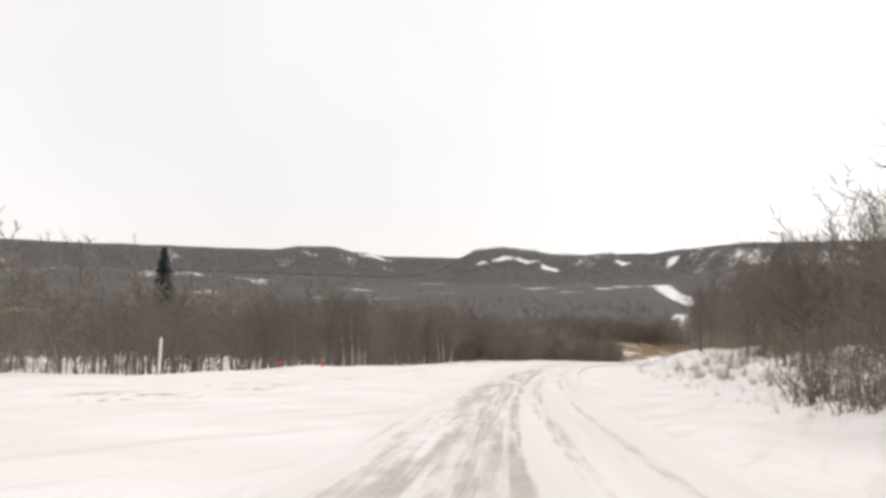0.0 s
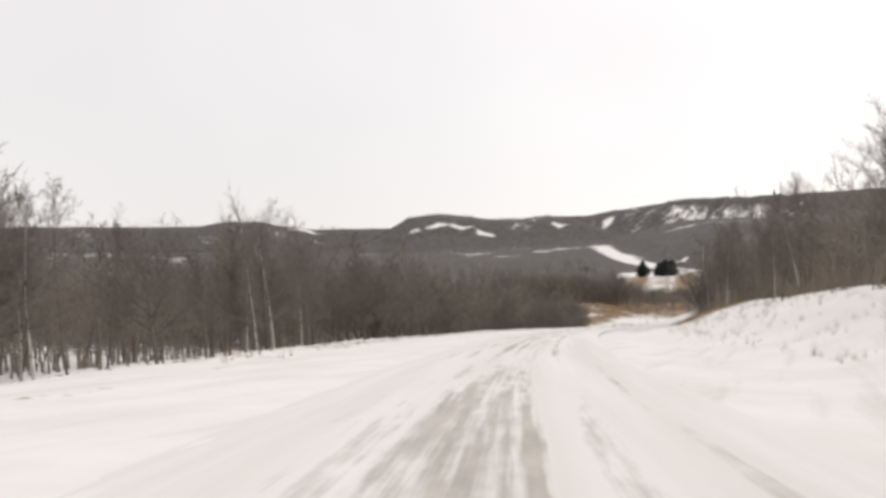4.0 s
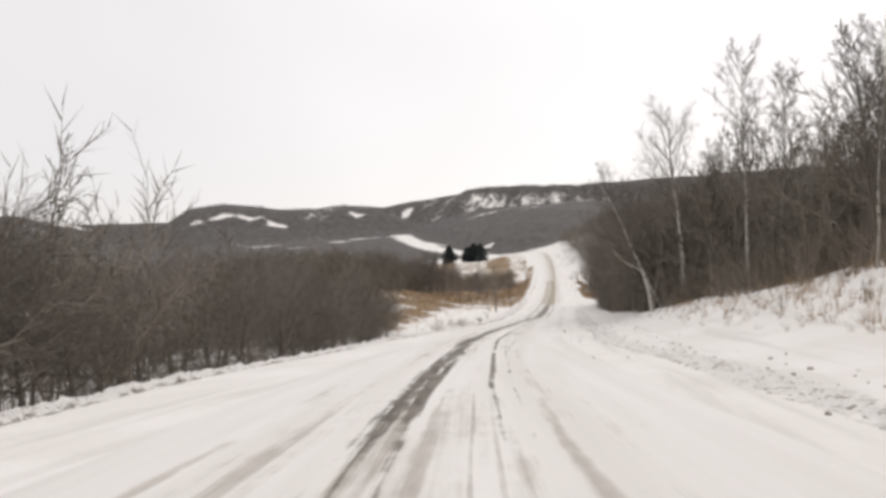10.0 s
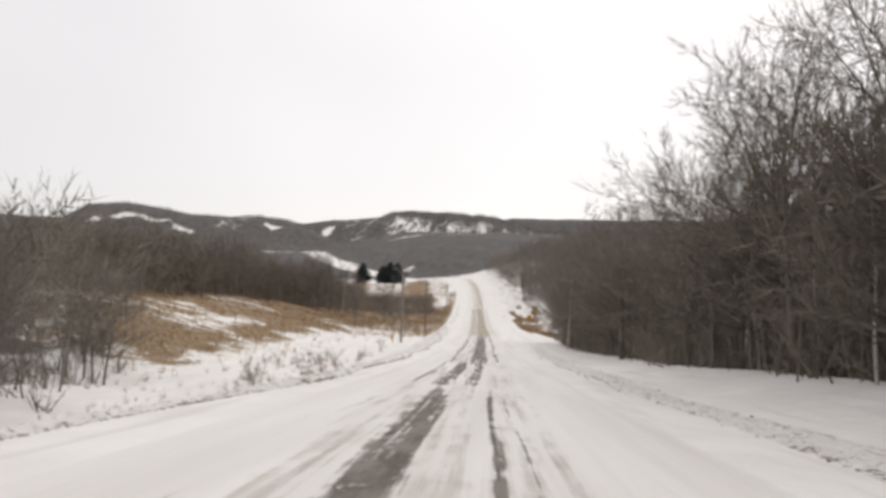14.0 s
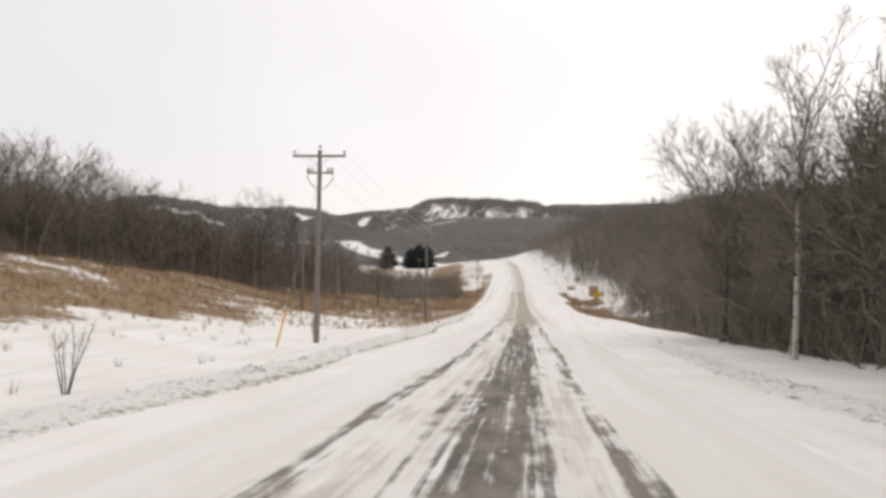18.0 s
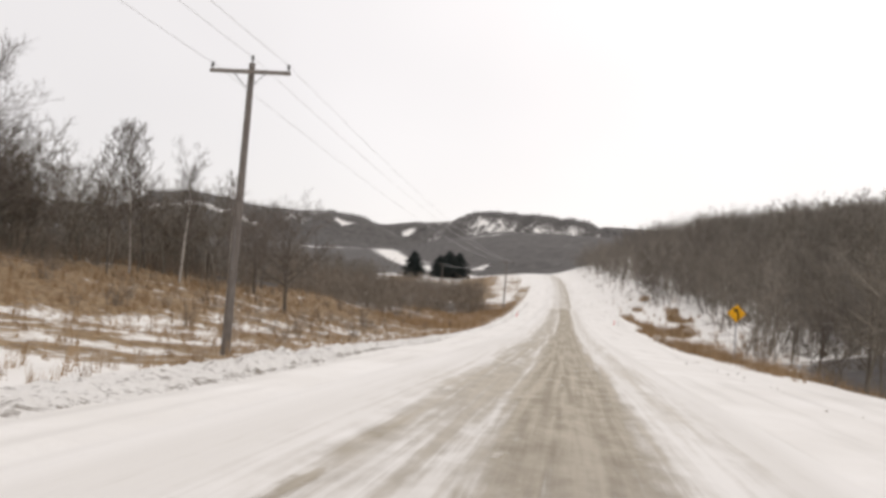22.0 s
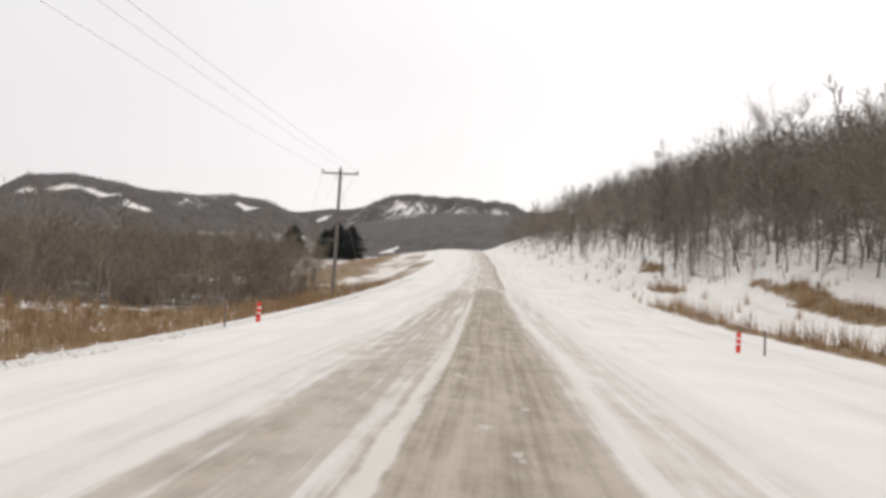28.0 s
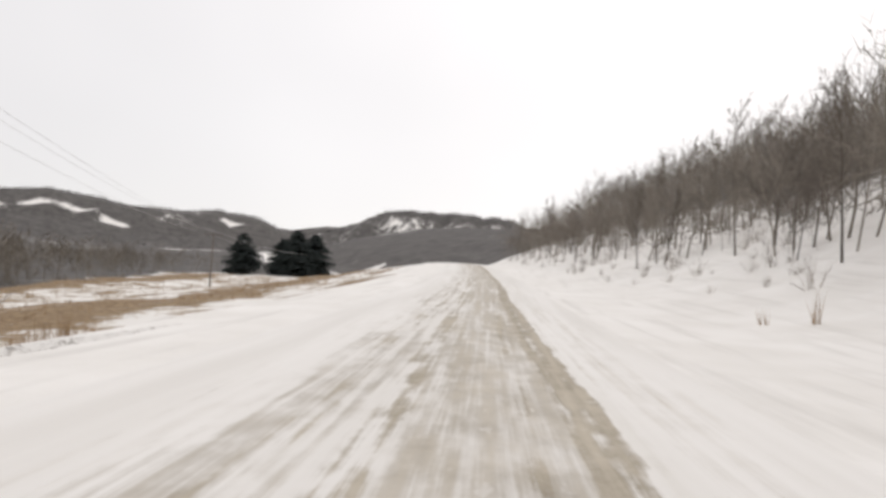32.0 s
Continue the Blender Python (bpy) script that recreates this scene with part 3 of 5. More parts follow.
def right_edge(y):
    return np.interp(y, [-60, 38, 60, 150, 185, 205, 222, 236, 345, 360, 385, 425, 450, 480, 520, 560, 620, 760, 860],
                     [12, 13, 19, 20, 18, 16.5, 15, 12.6, 12.5, 14, 15, 16.5, 19, 22, 22, 18, 17, 17, 30])


# open snow on the hills: x, y, half length, half width, turn in degrees
OPEN = ((-590, 1536, 62, 15, 22), (-600, 1466, 38, 14, 0), (-505, 1548, 36, 24, 40), (-420, 1600, 24, 10, -25), (-380, 1645, 42, 8, 28), (-413, 2400, 34, 34, 40),
        (-165, 1180, 80, 15, -60), (-325, 1335, 44, 14, -58), (60, 2440, 90, 40, 0), (-70, 1010, 11, 12, 0),
        (-1370, 1915, 60, 18, 32), (-1290, 1960, 70, 16, 30), (-1250, 2060, 46, 44, 40), (-1200, 2010, 40, 12, 30), (-433, 1300, 34, 11, 0), (-640, 1500, 22, 14, 0))


def open_snow(x, y):
    o = np.zeros_like(x)
    for cx, cy, lx, ly, deg in OPEN:
        c, s = math.cos(radians(deg)), math.sin(radians(deg))
        u, v = ((x - cx) * c + (y - cy) * s) / (lx * 0.9), ((y - cy) * c - (x - cx) * s) / (ly * 0.75)
        o = np.maximum(o, np.clip(1.7 - 1.15 * np.sqrt(u * u + v * v) - 0.7 * fuzz(x, y, 8.0) - 0.55 * fuzz(x + 31, y * 0.7, 3.7), 0, 1))
    return np.clip(o * 1.6, 0, 1)


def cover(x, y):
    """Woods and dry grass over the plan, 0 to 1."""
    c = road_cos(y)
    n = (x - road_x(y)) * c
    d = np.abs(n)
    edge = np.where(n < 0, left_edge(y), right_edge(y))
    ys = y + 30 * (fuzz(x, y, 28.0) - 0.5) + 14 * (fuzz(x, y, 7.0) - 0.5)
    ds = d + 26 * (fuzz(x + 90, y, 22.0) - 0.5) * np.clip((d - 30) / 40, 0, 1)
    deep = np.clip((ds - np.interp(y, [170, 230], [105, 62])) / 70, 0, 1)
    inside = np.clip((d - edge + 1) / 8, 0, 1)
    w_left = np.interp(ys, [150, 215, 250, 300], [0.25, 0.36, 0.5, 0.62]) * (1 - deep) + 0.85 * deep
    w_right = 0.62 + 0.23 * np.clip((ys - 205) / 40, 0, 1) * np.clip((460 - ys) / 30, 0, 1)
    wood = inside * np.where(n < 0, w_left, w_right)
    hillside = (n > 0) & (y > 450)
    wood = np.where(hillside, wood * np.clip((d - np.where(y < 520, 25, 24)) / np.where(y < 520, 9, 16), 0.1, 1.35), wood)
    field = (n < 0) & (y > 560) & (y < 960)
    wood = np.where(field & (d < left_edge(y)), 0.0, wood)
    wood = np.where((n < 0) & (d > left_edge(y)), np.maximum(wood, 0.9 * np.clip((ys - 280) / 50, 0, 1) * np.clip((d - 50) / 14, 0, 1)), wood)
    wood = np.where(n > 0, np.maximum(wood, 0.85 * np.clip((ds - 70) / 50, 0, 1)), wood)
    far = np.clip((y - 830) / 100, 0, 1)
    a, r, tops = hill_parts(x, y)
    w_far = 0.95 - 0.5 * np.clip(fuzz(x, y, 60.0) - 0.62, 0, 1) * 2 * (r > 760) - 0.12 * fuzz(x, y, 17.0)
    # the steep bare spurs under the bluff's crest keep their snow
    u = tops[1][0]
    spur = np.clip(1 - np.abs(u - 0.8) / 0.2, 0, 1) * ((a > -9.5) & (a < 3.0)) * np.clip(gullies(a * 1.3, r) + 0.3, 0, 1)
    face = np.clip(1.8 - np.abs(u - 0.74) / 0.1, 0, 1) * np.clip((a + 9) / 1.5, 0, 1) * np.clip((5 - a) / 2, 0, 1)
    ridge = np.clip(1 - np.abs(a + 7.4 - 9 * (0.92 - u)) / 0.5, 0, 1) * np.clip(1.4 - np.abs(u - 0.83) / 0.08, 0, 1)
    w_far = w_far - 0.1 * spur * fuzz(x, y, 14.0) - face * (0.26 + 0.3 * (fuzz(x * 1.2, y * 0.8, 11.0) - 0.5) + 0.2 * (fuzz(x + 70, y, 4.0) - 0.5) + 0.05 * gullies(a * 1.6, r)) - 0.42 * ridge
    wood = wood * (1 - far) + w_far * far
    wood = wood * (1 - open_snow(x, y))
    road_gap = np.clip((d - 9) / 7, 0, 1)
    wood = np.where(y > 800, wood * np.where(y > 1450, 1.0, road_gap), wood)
    grass = np.zeros_like(x)
    slope = (n < -17) & (n > -60) & (y > 270) & (y < 495)
    g = np.clip((-n - 17) / 8, 0, 1) * np.clip((y - 270) / 25, 0, 1) * np.clip((495 - y) / 20, 0, 1)
    grass = np.where(slope, g * (0.3 + 0.55 * fuzz(x * 0.7, y * 0.4, 4.0) + 0.4 * fuzz(x + 50, y * 0.6, 1.6)), grass)
    reed = (n > 10.5) & (n < 30) & (y > 405) & (y < 540)
    grass = np.where(reed, np.clip(1.5 - np.abs(n - 15) / 6, 0, 1) * np.clip((540 - y) / 20, 0, 1) * np.clip((y - 405) / 15, 0, 1) * np.clip(1.7 * fuzz(x * 0.6, y * 0.9, 4.0) - 0.32 + 0.35 * fuzz(x * 1.3, y, 1.9), 0, 1), grass)
    # beyond the hollow the reeds keep to two strips, along the toe of the road bank and along the hill's foot
    toe = np.exp(-((n - 13.2 - 0.8 * np.sin(y * 0.13)) / 1.3) ** 2) * np.clip((532 - y) / 10, 0, 1)
    upper = np.exp(-((n - 20.6 - 0.6 * np.sin(y * 0.17)) / 1.5) ** 2) * np.clip((y - 490) / 8, 0, 1) * np.clip((534 - y) / 6, 0, 1)
    corner = np.exp(-((n - 17.5) / 3.2) ** 2) * np.clip((496 - y) / 6, 0, 1)
    tufty = np.exp(-(((n - 16) / 1.6) ** 2 + ((y - 537) / 7) ** 2)) + np.exp(-(((n - 19.8) / 1.5) ** 2 + ((y - 562) / 6) ** 2))
    strips = np.maximum(np.maximum(toe, upper), np.maximum(corner, tufty)) * np.clip(0.45 + 0.9 * fuzz(x * 1.1, y * 0.8, 2.3), 0, 1)
    past = np.clip((y - 478) / 10, 0, 1) * ((n > 10.5) & (n < 30) & (y < 575))
    grass = grass * (1 - past) + strips * past
    rough_field = (n < -9) & (n > -38) & (y > 385) & (y < 478)
    grass = np.where(rough_field, np.maximum(grass, 0.42 + 0.4 * fuzz(x, y, 1.7)), grass)
    strip = (n < -9) & (n > np.interp(y, [500, 522], [-29, -22])) & (y > 468) & (y < 640)
    grass = np.where(strip, 0.45 + 0.45 * fuzz(x, y, 2.6), grass)
    meadow = (n < -13) & (n > -left_edge(y) - 3) & (y >= 545) & (y < 800)
    grass = np.where(meadow, 0.42 + 0.22 * fuzz(x, y * 0.3, 9.0) + 0.36 * np.clip(np.sin(n * 0.16 + 0.4 * np.sin(y * 0.02)), 0, 1), grass)
    verge = (d > 10) & (d < 15) & (y < 260)
    grass = np.where(verge & (n < 0), 0.35, grass)
    return np.clip(wood, 0, 1), np.clip(grass, 0, 1)


ground = build_ground()


def build_road():
    ys = np.concatenate([np.arange(-120, 640, 1.6), np.arange(640, 905, 3.0)])
    ns = np.linspace(-4.4, 4.4, 67)
    Y, N = np.meshgrid(ys, ns, indexing="ij")
    d = (road_x(Y + 1) - road_x(Y - 1)) / 2
    c = 1 / np.sqrt(1 + d * d)
    X, YY = road_x(Y) + N * c, Y - N * c * d
    ruts = 0.02 * (np.cos((N - 1.25) * 2.2) * np.exp(-((N - 1.25) / 0.9) ** 2) + np.exp(-((N + 0.6) / 0.4) ** 2))
    edge = np.clip((np.abs(N) - 4.0) / 0.4, 0, 1)
    lump = 0.012 * np.sin(Y * 1.7 + N * 5) * np.sin(N * 9 + np.sin(Y * 0.4) * 2)
    Z = road_z(Y) - 0.02 * np.abs(N) + 0.02 - ruts + lump - edge * 0.045
    h, w = Y.shape
    i = np.arange((h - 1) * w).reshape(h - 1, w)[:, :-1].ravel()
    f = np.stack([i, i + 1, i + w + 1, i + w], 1)
    me = raw_mesh("road", np.stack([X, YY, Z], -1).reshape(-1, 3), f, M_ROAD, True)
    uv = np.stack([N, Y], -1).reshape(-1, 2)[f.ravel()]
    me.uv_layers.new(name="UVMap").data.foreach_set("uv", uv.astype(np.float32).ravel())
    return tagged(new("road", me), "two-lane road under packed snow with grey wheel tracks", "road", kind="structure")


road = build_road()


# ---- trees ----
def shoots(p0, d0, ln, r0, r1, steps, up, wobble, rng):
    """Bent shoots that leave p0 along d0 and bow upwards: their points, radii and lengths."""
    pts, d = [p0], d0.copy()
    for _ in range(steps):
        d = d + rng.normal(0, wobble, d.shape)
        d[:, 2] += up
        d /= np.linalg.norm(d, axis=1, keepdims=True)
        pts.append(pts[-1] + d * (ln / steps)[:, None])
    ts = np.linspace(0, 1, steps + 1)
    return np.stack(pts, 1), r0[:, None] * (1 - ts) + r1[:, None] * ts, ln


def offshoots(parents, per, lo, hi, angle, ratio, taper, rng, open_up=0.0):
    """Where side shoots leave their parents: base, direction, length and the parent's radius there."""
    pts, rad, ln = parents
    n, steps = len(pts), pts.shape[1] - 1
    t = lo + (hi - lo) * (np.arange(per) + rng.random((n, per))) / per
    k = np.minimum((t * steps).astype(int), steps - 1)
    w = (t * steps - k)[..., None]
    i = np.arange(n)[:, None]
    a, b = pts[i, k], pts[i, k + 1]
    axis = (b - a) / (np.linalg.norm(b - a, axis=2, keepdims=True) + 1e-9)
    ref = np.where(np.abs(axis[..., 2:]) > 0.9, np.array([1.0, 0, 0]), np.array([0, 0, 1.0]))
    u = np.cross(axis, ref)
    u /= np.linalg.norm(u, axis=2, keepdims=True)
    v = np.cross(axis, u)
    turn = (2.4 * np.arange(per) + rng.uniform(0, 6.28, (n, 1)) + rng.normal(0, 0.4, (n, per)))[..., None]
    lean = (angle * (1 + open_up * (0.5 - t)) + rng.normal(0, 0.14, (n, per)))[..., None]
    d = axis * np.cos(lean) + (u * np.cos(turn) + v * np.sin(turn)) * np.sin(lean)
    size = ln[:, None] * ratio * (1 - taper * t) * rng.uniform(0.7, 1.25, (n, per))
    r = rad[i, k] * (1 - w[..., 0]) + rad[i, k + 1] * w[..., 0]
    return (a * (1 - w) + b * w).reshape(-1, 3), d.reshape(-1, 3), size.ravel(), r.ravel()


def shoot_tubes(s, sides=3):
    """Each shoot as one unbroken tapering tube."""
    pts, rad, _ = s
    n, m = pts.shape[:2]
    ax = np.gradient(pts, axis=1)
    ax /= np.linalg.norm(ax, axis=2, keepdims=True) + 1e-9
    main = pts[:, -1] - pts[:, 0]
    ref = np.where(np.abs(main[:, 2:]) > 0.8 * np.linalg.norm(main, axis=1, keepdims=True), np.array([1.0, 0, 0]), np.array([0, 0, 1.0]))[:, None]
    u = np.cross(ax, ref)
    u /= np.linalg.norm(u, axis=2, keepdims=True) + 1e-9
    v = np.cross(ax, u)
    ang = np.arange(sides) * 2 * np.pi / sides
    ring = np.cos(ang)[:, None] * u[:, :, None] + np.sin(ang)[:, None] * v[:, :, None]
    vs = pts[:, :, None] + ring * rad[:, :, None, None]
    k = np.arange(sides)
    k2 = (k + 1) % sides
    one = np.concatenate([np.stack([k, k2, k2 + sides], 1), np.stack([k, k2 + sides, k + sides], 1)])
    f = (np.arange(m - 1) * sides)[:, None, None] + one[None]
    f = (np.arange(n) * m * sides)[:, None, None] + f.reshape(1, -1, 3)
    return vs.reshape(-1, 3), f.reshape(-1, 3)


def along(p, q, r0, r1, steps, bend, rng):
    """A bent tapering branch: its segments and sample points."""
    ts = np.linspace(0, 1, steps + 1)
    pts = p + (q - p) * ts[:, None]
    pts[1:-1] += rng.normal(0, bend * np.linalg.norm(q - p), (steps - 1, 3))
    rs = r0 + (r1 - r0) * ts
    segs = [(pts[k], pts[k + 1], rs[k], rs[k + 1]) for k in range(steps)]
    fine = np.concatenate([pts[k] + (pts[k + 1] - pts[k]) * np.linspace(0, 1, 5)[1:, None] for k in range(steps)])
    return segs, fine, np.interp(np.linspace(1 / len(fine), 1, len(fine)), ts, rs)


# trunk's share of the height, its thickness, limbs: count, lowest, angle, length, shortening, rise; then twigs on twigs
KINDS = {
    "oak": (0.62, 0.0165, 15, 0.34, 1.0, 0.52, 0.18, 0.06, (9, 8, 7)),
    "elm": (0.72, 0.0125, 16, 0.32, 0.86, 0.56, 0.3, 0.03, (8, 8, 7)),
    "birch": (0.98, 0.0085, 28, 0.28, 0.85, 0.24, 0.5, 0.1, (6, 6, 5)),
    "poplar": (0.92, 0.0125, 20, 0.3, 0.95, 0.36, 0.42, 0.12, (7, 6, 6)),
}


def grow(kind, rng, height, twigs=1.0):
    """One bare tree: trunk, boughs and branches, fine twigs, as arrays."""
    share, thick, limbs, low, angle, reach, taper, rise, (n2, n3, n4) = KINDS[kind]
    base_r = height * thick
    lean = np.array([[rng.normal(0, 0.05), rng.normal(0, 0.05), 1.0]])
    trunk = shoots(np.array([[0, 0, -0.3]]), lean, np.array([height * share + 0.3]), np.array([base_r]), np.array([base_r * (0.14 if kind == "birch" else 0.34)]), 9, 0.02, 0.035, rng)
    b, d, size, r = offshoots(trunk, limbs, low, 1.0, angle, reach / share, taper, rng, 0.75)
    l1 = shoots(b, d, size, np.maximum(r * 0.58, 0.02), np.full(len(b), 0.011), 5, rise, 0.1, rng)
    b, d, size, r = offshoots(l1, n2, 0.22, 1.0, 0.72, 0.5, 0.42, rng, 0.5)
    l2 = shoots(b, d, size, np.clip(r * 0.6, 0.011, 0.05), np.full(len(b), 0.006), 3, rise * 0.7, 0.13, rng)
    b, d, size, r = offshoots(l2, n3, 0.15, 1.0, 0.66, 0.5, 0.35, rng)
    l3 = shoots(b, d, size, np.full(len(b), 0.006), np.full(len(b), 0.004), 2, 0.06, 0.14, rng)
    b, d, size, r = offshoots(l3, max(2, int(n4 * twigs)), 0.1, 1.0, 0.6, 0.62, 0.3, rng)
    d[:, 2] += 0.12
    fine = [sprigs(p[:, k], p[:, k] + (p[:, k + 1] - p[:, k]) * 1.15, np.full(len(p), 0.0115), rng) for p in (l3[0],) for k in range(2)]
    fine.append(sprigs(b, b + d * np.maximum(size, 0.012 * height)[:, None], np.full(len(b), 0.0082), rng))
    sets = shoot_tubes(trunk, 8), merge(shoot_tubes(l1, 4), shoot_tubes(l2, 3)), merge(*fine)
    fit = height / sets[2][0][:, 2].max()
    return [(v * fit, f) for v, f in sets]


def seg_arrays(segs, sides):
    p0, p1 = np.array([s[0] for s in segs]), np.array([s[1] for s in segs])
    r0, r1 = np.array([s[2] for s in segs]), np.array([s[3] for s in segs])
    sets = []
    pt = r1 <= 0
    if pt.any():
        sets.append(tubes(p0[pt], p1[pt], r0[pt], r1[pt], 3))
    if (~pt).any():
        sets.append(tubes(p0[~pt], p1[~pt], r0[~pt], r1[~pt], sides))
    return merge(*sets)


def tree_thing(name, kind, seed, height, m_trunk, label, twigs=1.0):
    rng = np.random.default_rng(seed)
    trunk, big, small = grow(kind, rng, height, twigs)
    ob = tagged(new(name), label, "tree", "bare roadside trees")
    array_part("trunk", trunk, m_trunk, ob, smooth=True)
    crown = array_part("crown", merge(big, small), M_BARK, ob)
    crown.data.materials.append(M_TWIG)
    crown.data.polygons.foreach_set("material_index", np.concatenate([np.zeros(len(big[1]), np.int32), np.ones(len(small[1]), np.int32)]))
    tagged(crown, kind="stuff")
    return ob


def sprigs(p0, p1, w, rng):
    """Thin tapering twig blades from p0 to p1, each turned at random."""
    p0, p1 = np.asarray(p0, float), np.asarray(p1, float)
    u = np.cross(p1 - p0, rng.normal(0, 1, p0.shape))
    u *= (np.asarray(w) / (np.linalg.norm(u, axis=1) + 1e-9))[:, None]
    v = np.stack([p0 - u, p0 + u, p1], 1).reshape(-1, 3)
    return v, np.arange(len(v)).reshape(-1, 3)


def low_tree(kind, seed, twigs=170, wide_twig=0.0026):
    """A bare tree for massed woods, one metre high in all: bent trunk, limbs and a spray of fine twigs."""
    rng = np.random.default_rng(seed)
    slim = kind == "slim"
    low = rng.uniform(0.2, 0.36)
    share, angle, reach, rise = (0.86, 0.75, rng.uniform(0.22, 0.28), 0.12) if slim else (rng.uniform(0.5, 0.64), 1.0, rng.uniform(0.42, 0.5), 0.1)
    r = 0.0085 if slim else 0.0115
    lean = np.array([[rng.normal(0, 0.1), rng.normal(0, 0.1), 1.0]])
    trunk = shoots(np.array([[0, 0, -0.03]]), lean, np.array([share + 0.03]), np.array([r]), np.array([r * 0.35]), 3, 0.03, 0.07, rng)
    count = 9 if slim else 8
    b, d, size, rr = offshoots(trunk, count, low, 1.0, angle, reach / share, 0.45 if slim else 0.2, rng, 0.7)
    l1 = shoots(b, d, size, np.maximum(rr * 0.5, 0.0022), np.full(len(b), 0.0011), 2, rise, 0.12, rng)
    per = max(2, round((twigs / count) ** 0.5 * 0.9))
    b, d, size, rr = offshoots(l1, per, 0.2, 1.0, 0.7, 0.55, 0.35, rng, 0.4)
    l2 = shoots(b, d, size, np.full(len(b), 0.001), np.full(len(b), 0.0005), 1, 0.12, 0.1, rng)
    b, d, size, rr = offshoots(l2, max(2, round(twigs / count / per)), 0.1, 1.0, 0.62, 0.62, 0.3, rng)
    v, f = merge(shoot_tubes(trunk, 3), shoot_tubes(l1, 3), sprigs(l2[0][:, 0], l2[0][:, 1], np.full(len(l2[0]), wide_twig * 1.25), rng),
                 sprigs(b, b + d * np.maximum(size, 0.03)[:, None], np.full(len(b), wide_twig), rng))
    return v / v[:, 2].max(), f


def low_bush(seed, stems=11, thick=1.1, twigs=70):
    """Upright stems of a leafless bush, one metre high, with fine twigs."""
    rng = np.random.default_rng(seed)
    cones, p0 = [], []
    for j in range(stems):
        a, s = rng.uniform(0, 6.28), abs(rng.normal(0, 0.6))
        b = np.array([rng.normal(0, 0.14), rng.normal(0, 0.14), -0.05])
        d = np.array([math.cos(a) * math.sin(s), math.sin(a) * math.sin(s), math.cos(s)])
        ln = rng.uniform(0.55, 1.05)
        cones.append((b, b + d * ln, 0.012 * thick, 0))
        p0.append(b + d * ln * np.linspace(0.25, 0.95, 6)[:, None])
    p0 = np.concatenate(p0)
    p0 = p0[rng.integers(0, len(p0), twigs)]
    d = rng.normal(0, 1, (twigs, 3)) * (1, 1, 0.6) + (0, 0, 0.8)
    d *= rng.uniform(0.12, 0.3, (twigs, 1)) / np.linalg.norm(d, axis=1, keepdims=True)
    return merge(seg_arrays(cones, 3), sprigs(p0, p0 + d, np.full(twigs, 0.0055), rng))


def grass_tuft(seed, blades=10, bend=0.35, thick=0.018):
    rng = np.random.default_rng(seed)
    cones = []
    for j in range(blades):
        a, s = rng.uniform(0, 6.28), abs(rng.normal(0, bend))
        b = np.array([rng.normal(0, 0.14), rng.normal(0, 0.14), -0.05])
        d = np.array([math.cos(a) * math.sin(s), math.sin(a) * math.sin(s), math.cos(s)])
        cones.append((b, b + d * rng.uniform(0.5, 1.1), thick, 0))
    return seg_arrays(cones, 3)


def scatter(rng, count, y0, y1, d0, d1, sidesign, keep=None, power=1.0):
    """Places beside the road: stations y0..y1, distances d0..d1 past the woods' edge (or from the centre line)."""
    y = rng.uniform(y0, y1, count)
    d = d0 + (d1 - d0) * rng.random(count) ** power
    x = road_x(y) + sidesign * d / road_cos(y)
    if keep is not None:
        m = keep(x, y, sidesign * d, rng)
        x, y = x[m], y[m]
    return np.stack([x, y, land(x, y)], 1)


def stuff(name, strewn, material, label, category):
    v, f, tone = strewn
    me = raw_mesh(name, v, f, material)
    me.attributes.new("tone", "FLOAT", "POINT").data.foreach_set("value", tone.astype(np.float32))
    return tagged(new(name, me), label, category, kind="stuff")


RICH = [low_tree("slim" if i % 5 == 1 else "round", 40 + i, 320, 0.0024) for i in range(12)]
TALL = [low_tree("slim" if i % 2 else "round", 140 + i, 270, 0.0024) for i in range(10)]
LOW = [low_tree("slim" if i % 3 == 1 else "round", 50 + i, 110, 0.0042) for i in range(8)]
LOWFAT = [low_tree("slim" if i % 3 == 1 else "round", 60 + i, 50, 0.007) for i in range(6)]
BUSH = [low_bush(80 + i) for i in range(5)]
TUFT = [grass_tuft(90 + i) for i in range(5)]
rng = np.random.default_rng(5)


def past_left_open(gap):
    """Past the left edge, and further back along the first stretch, where open snow lies between the front trees."""
    return lambda x, y, n, r: -n > left_edge(y) + gap + 13 * np.clip((150 - y) / 40, 0, 1)


def past_left(gap):
    return lambda x, y, n, r: -n > left_edge(y) + gap


def clumped(rule):
    """Thins a rule's places to uneven groups with gaps between them."""
    return lambda x, y, n, r: rule(x, y, n, r) & (r.random(len(x)) < 0.25 + 1.5 * np.clip(fuzz(x, y, 4.5) - 0.3, 0, 1) * 1.6)


def past_right(gap):
    return lambda x, y, n, r: n > right_edge(y) + gap


def heights(r, count, lo, hi):
    return r.uniform(lo, hi, count)


def woods(name, protos, count, y0, y1, d0, d1, sign, edge, lo, hi, material, label, category, power=1.0):
    p = scatter(rng, count, y0, y1, d0, d1, sign, edge, power)
    stuff(name, strew(protos, p, heights(rng, len(p), lo, hi), rng), material, label, category)


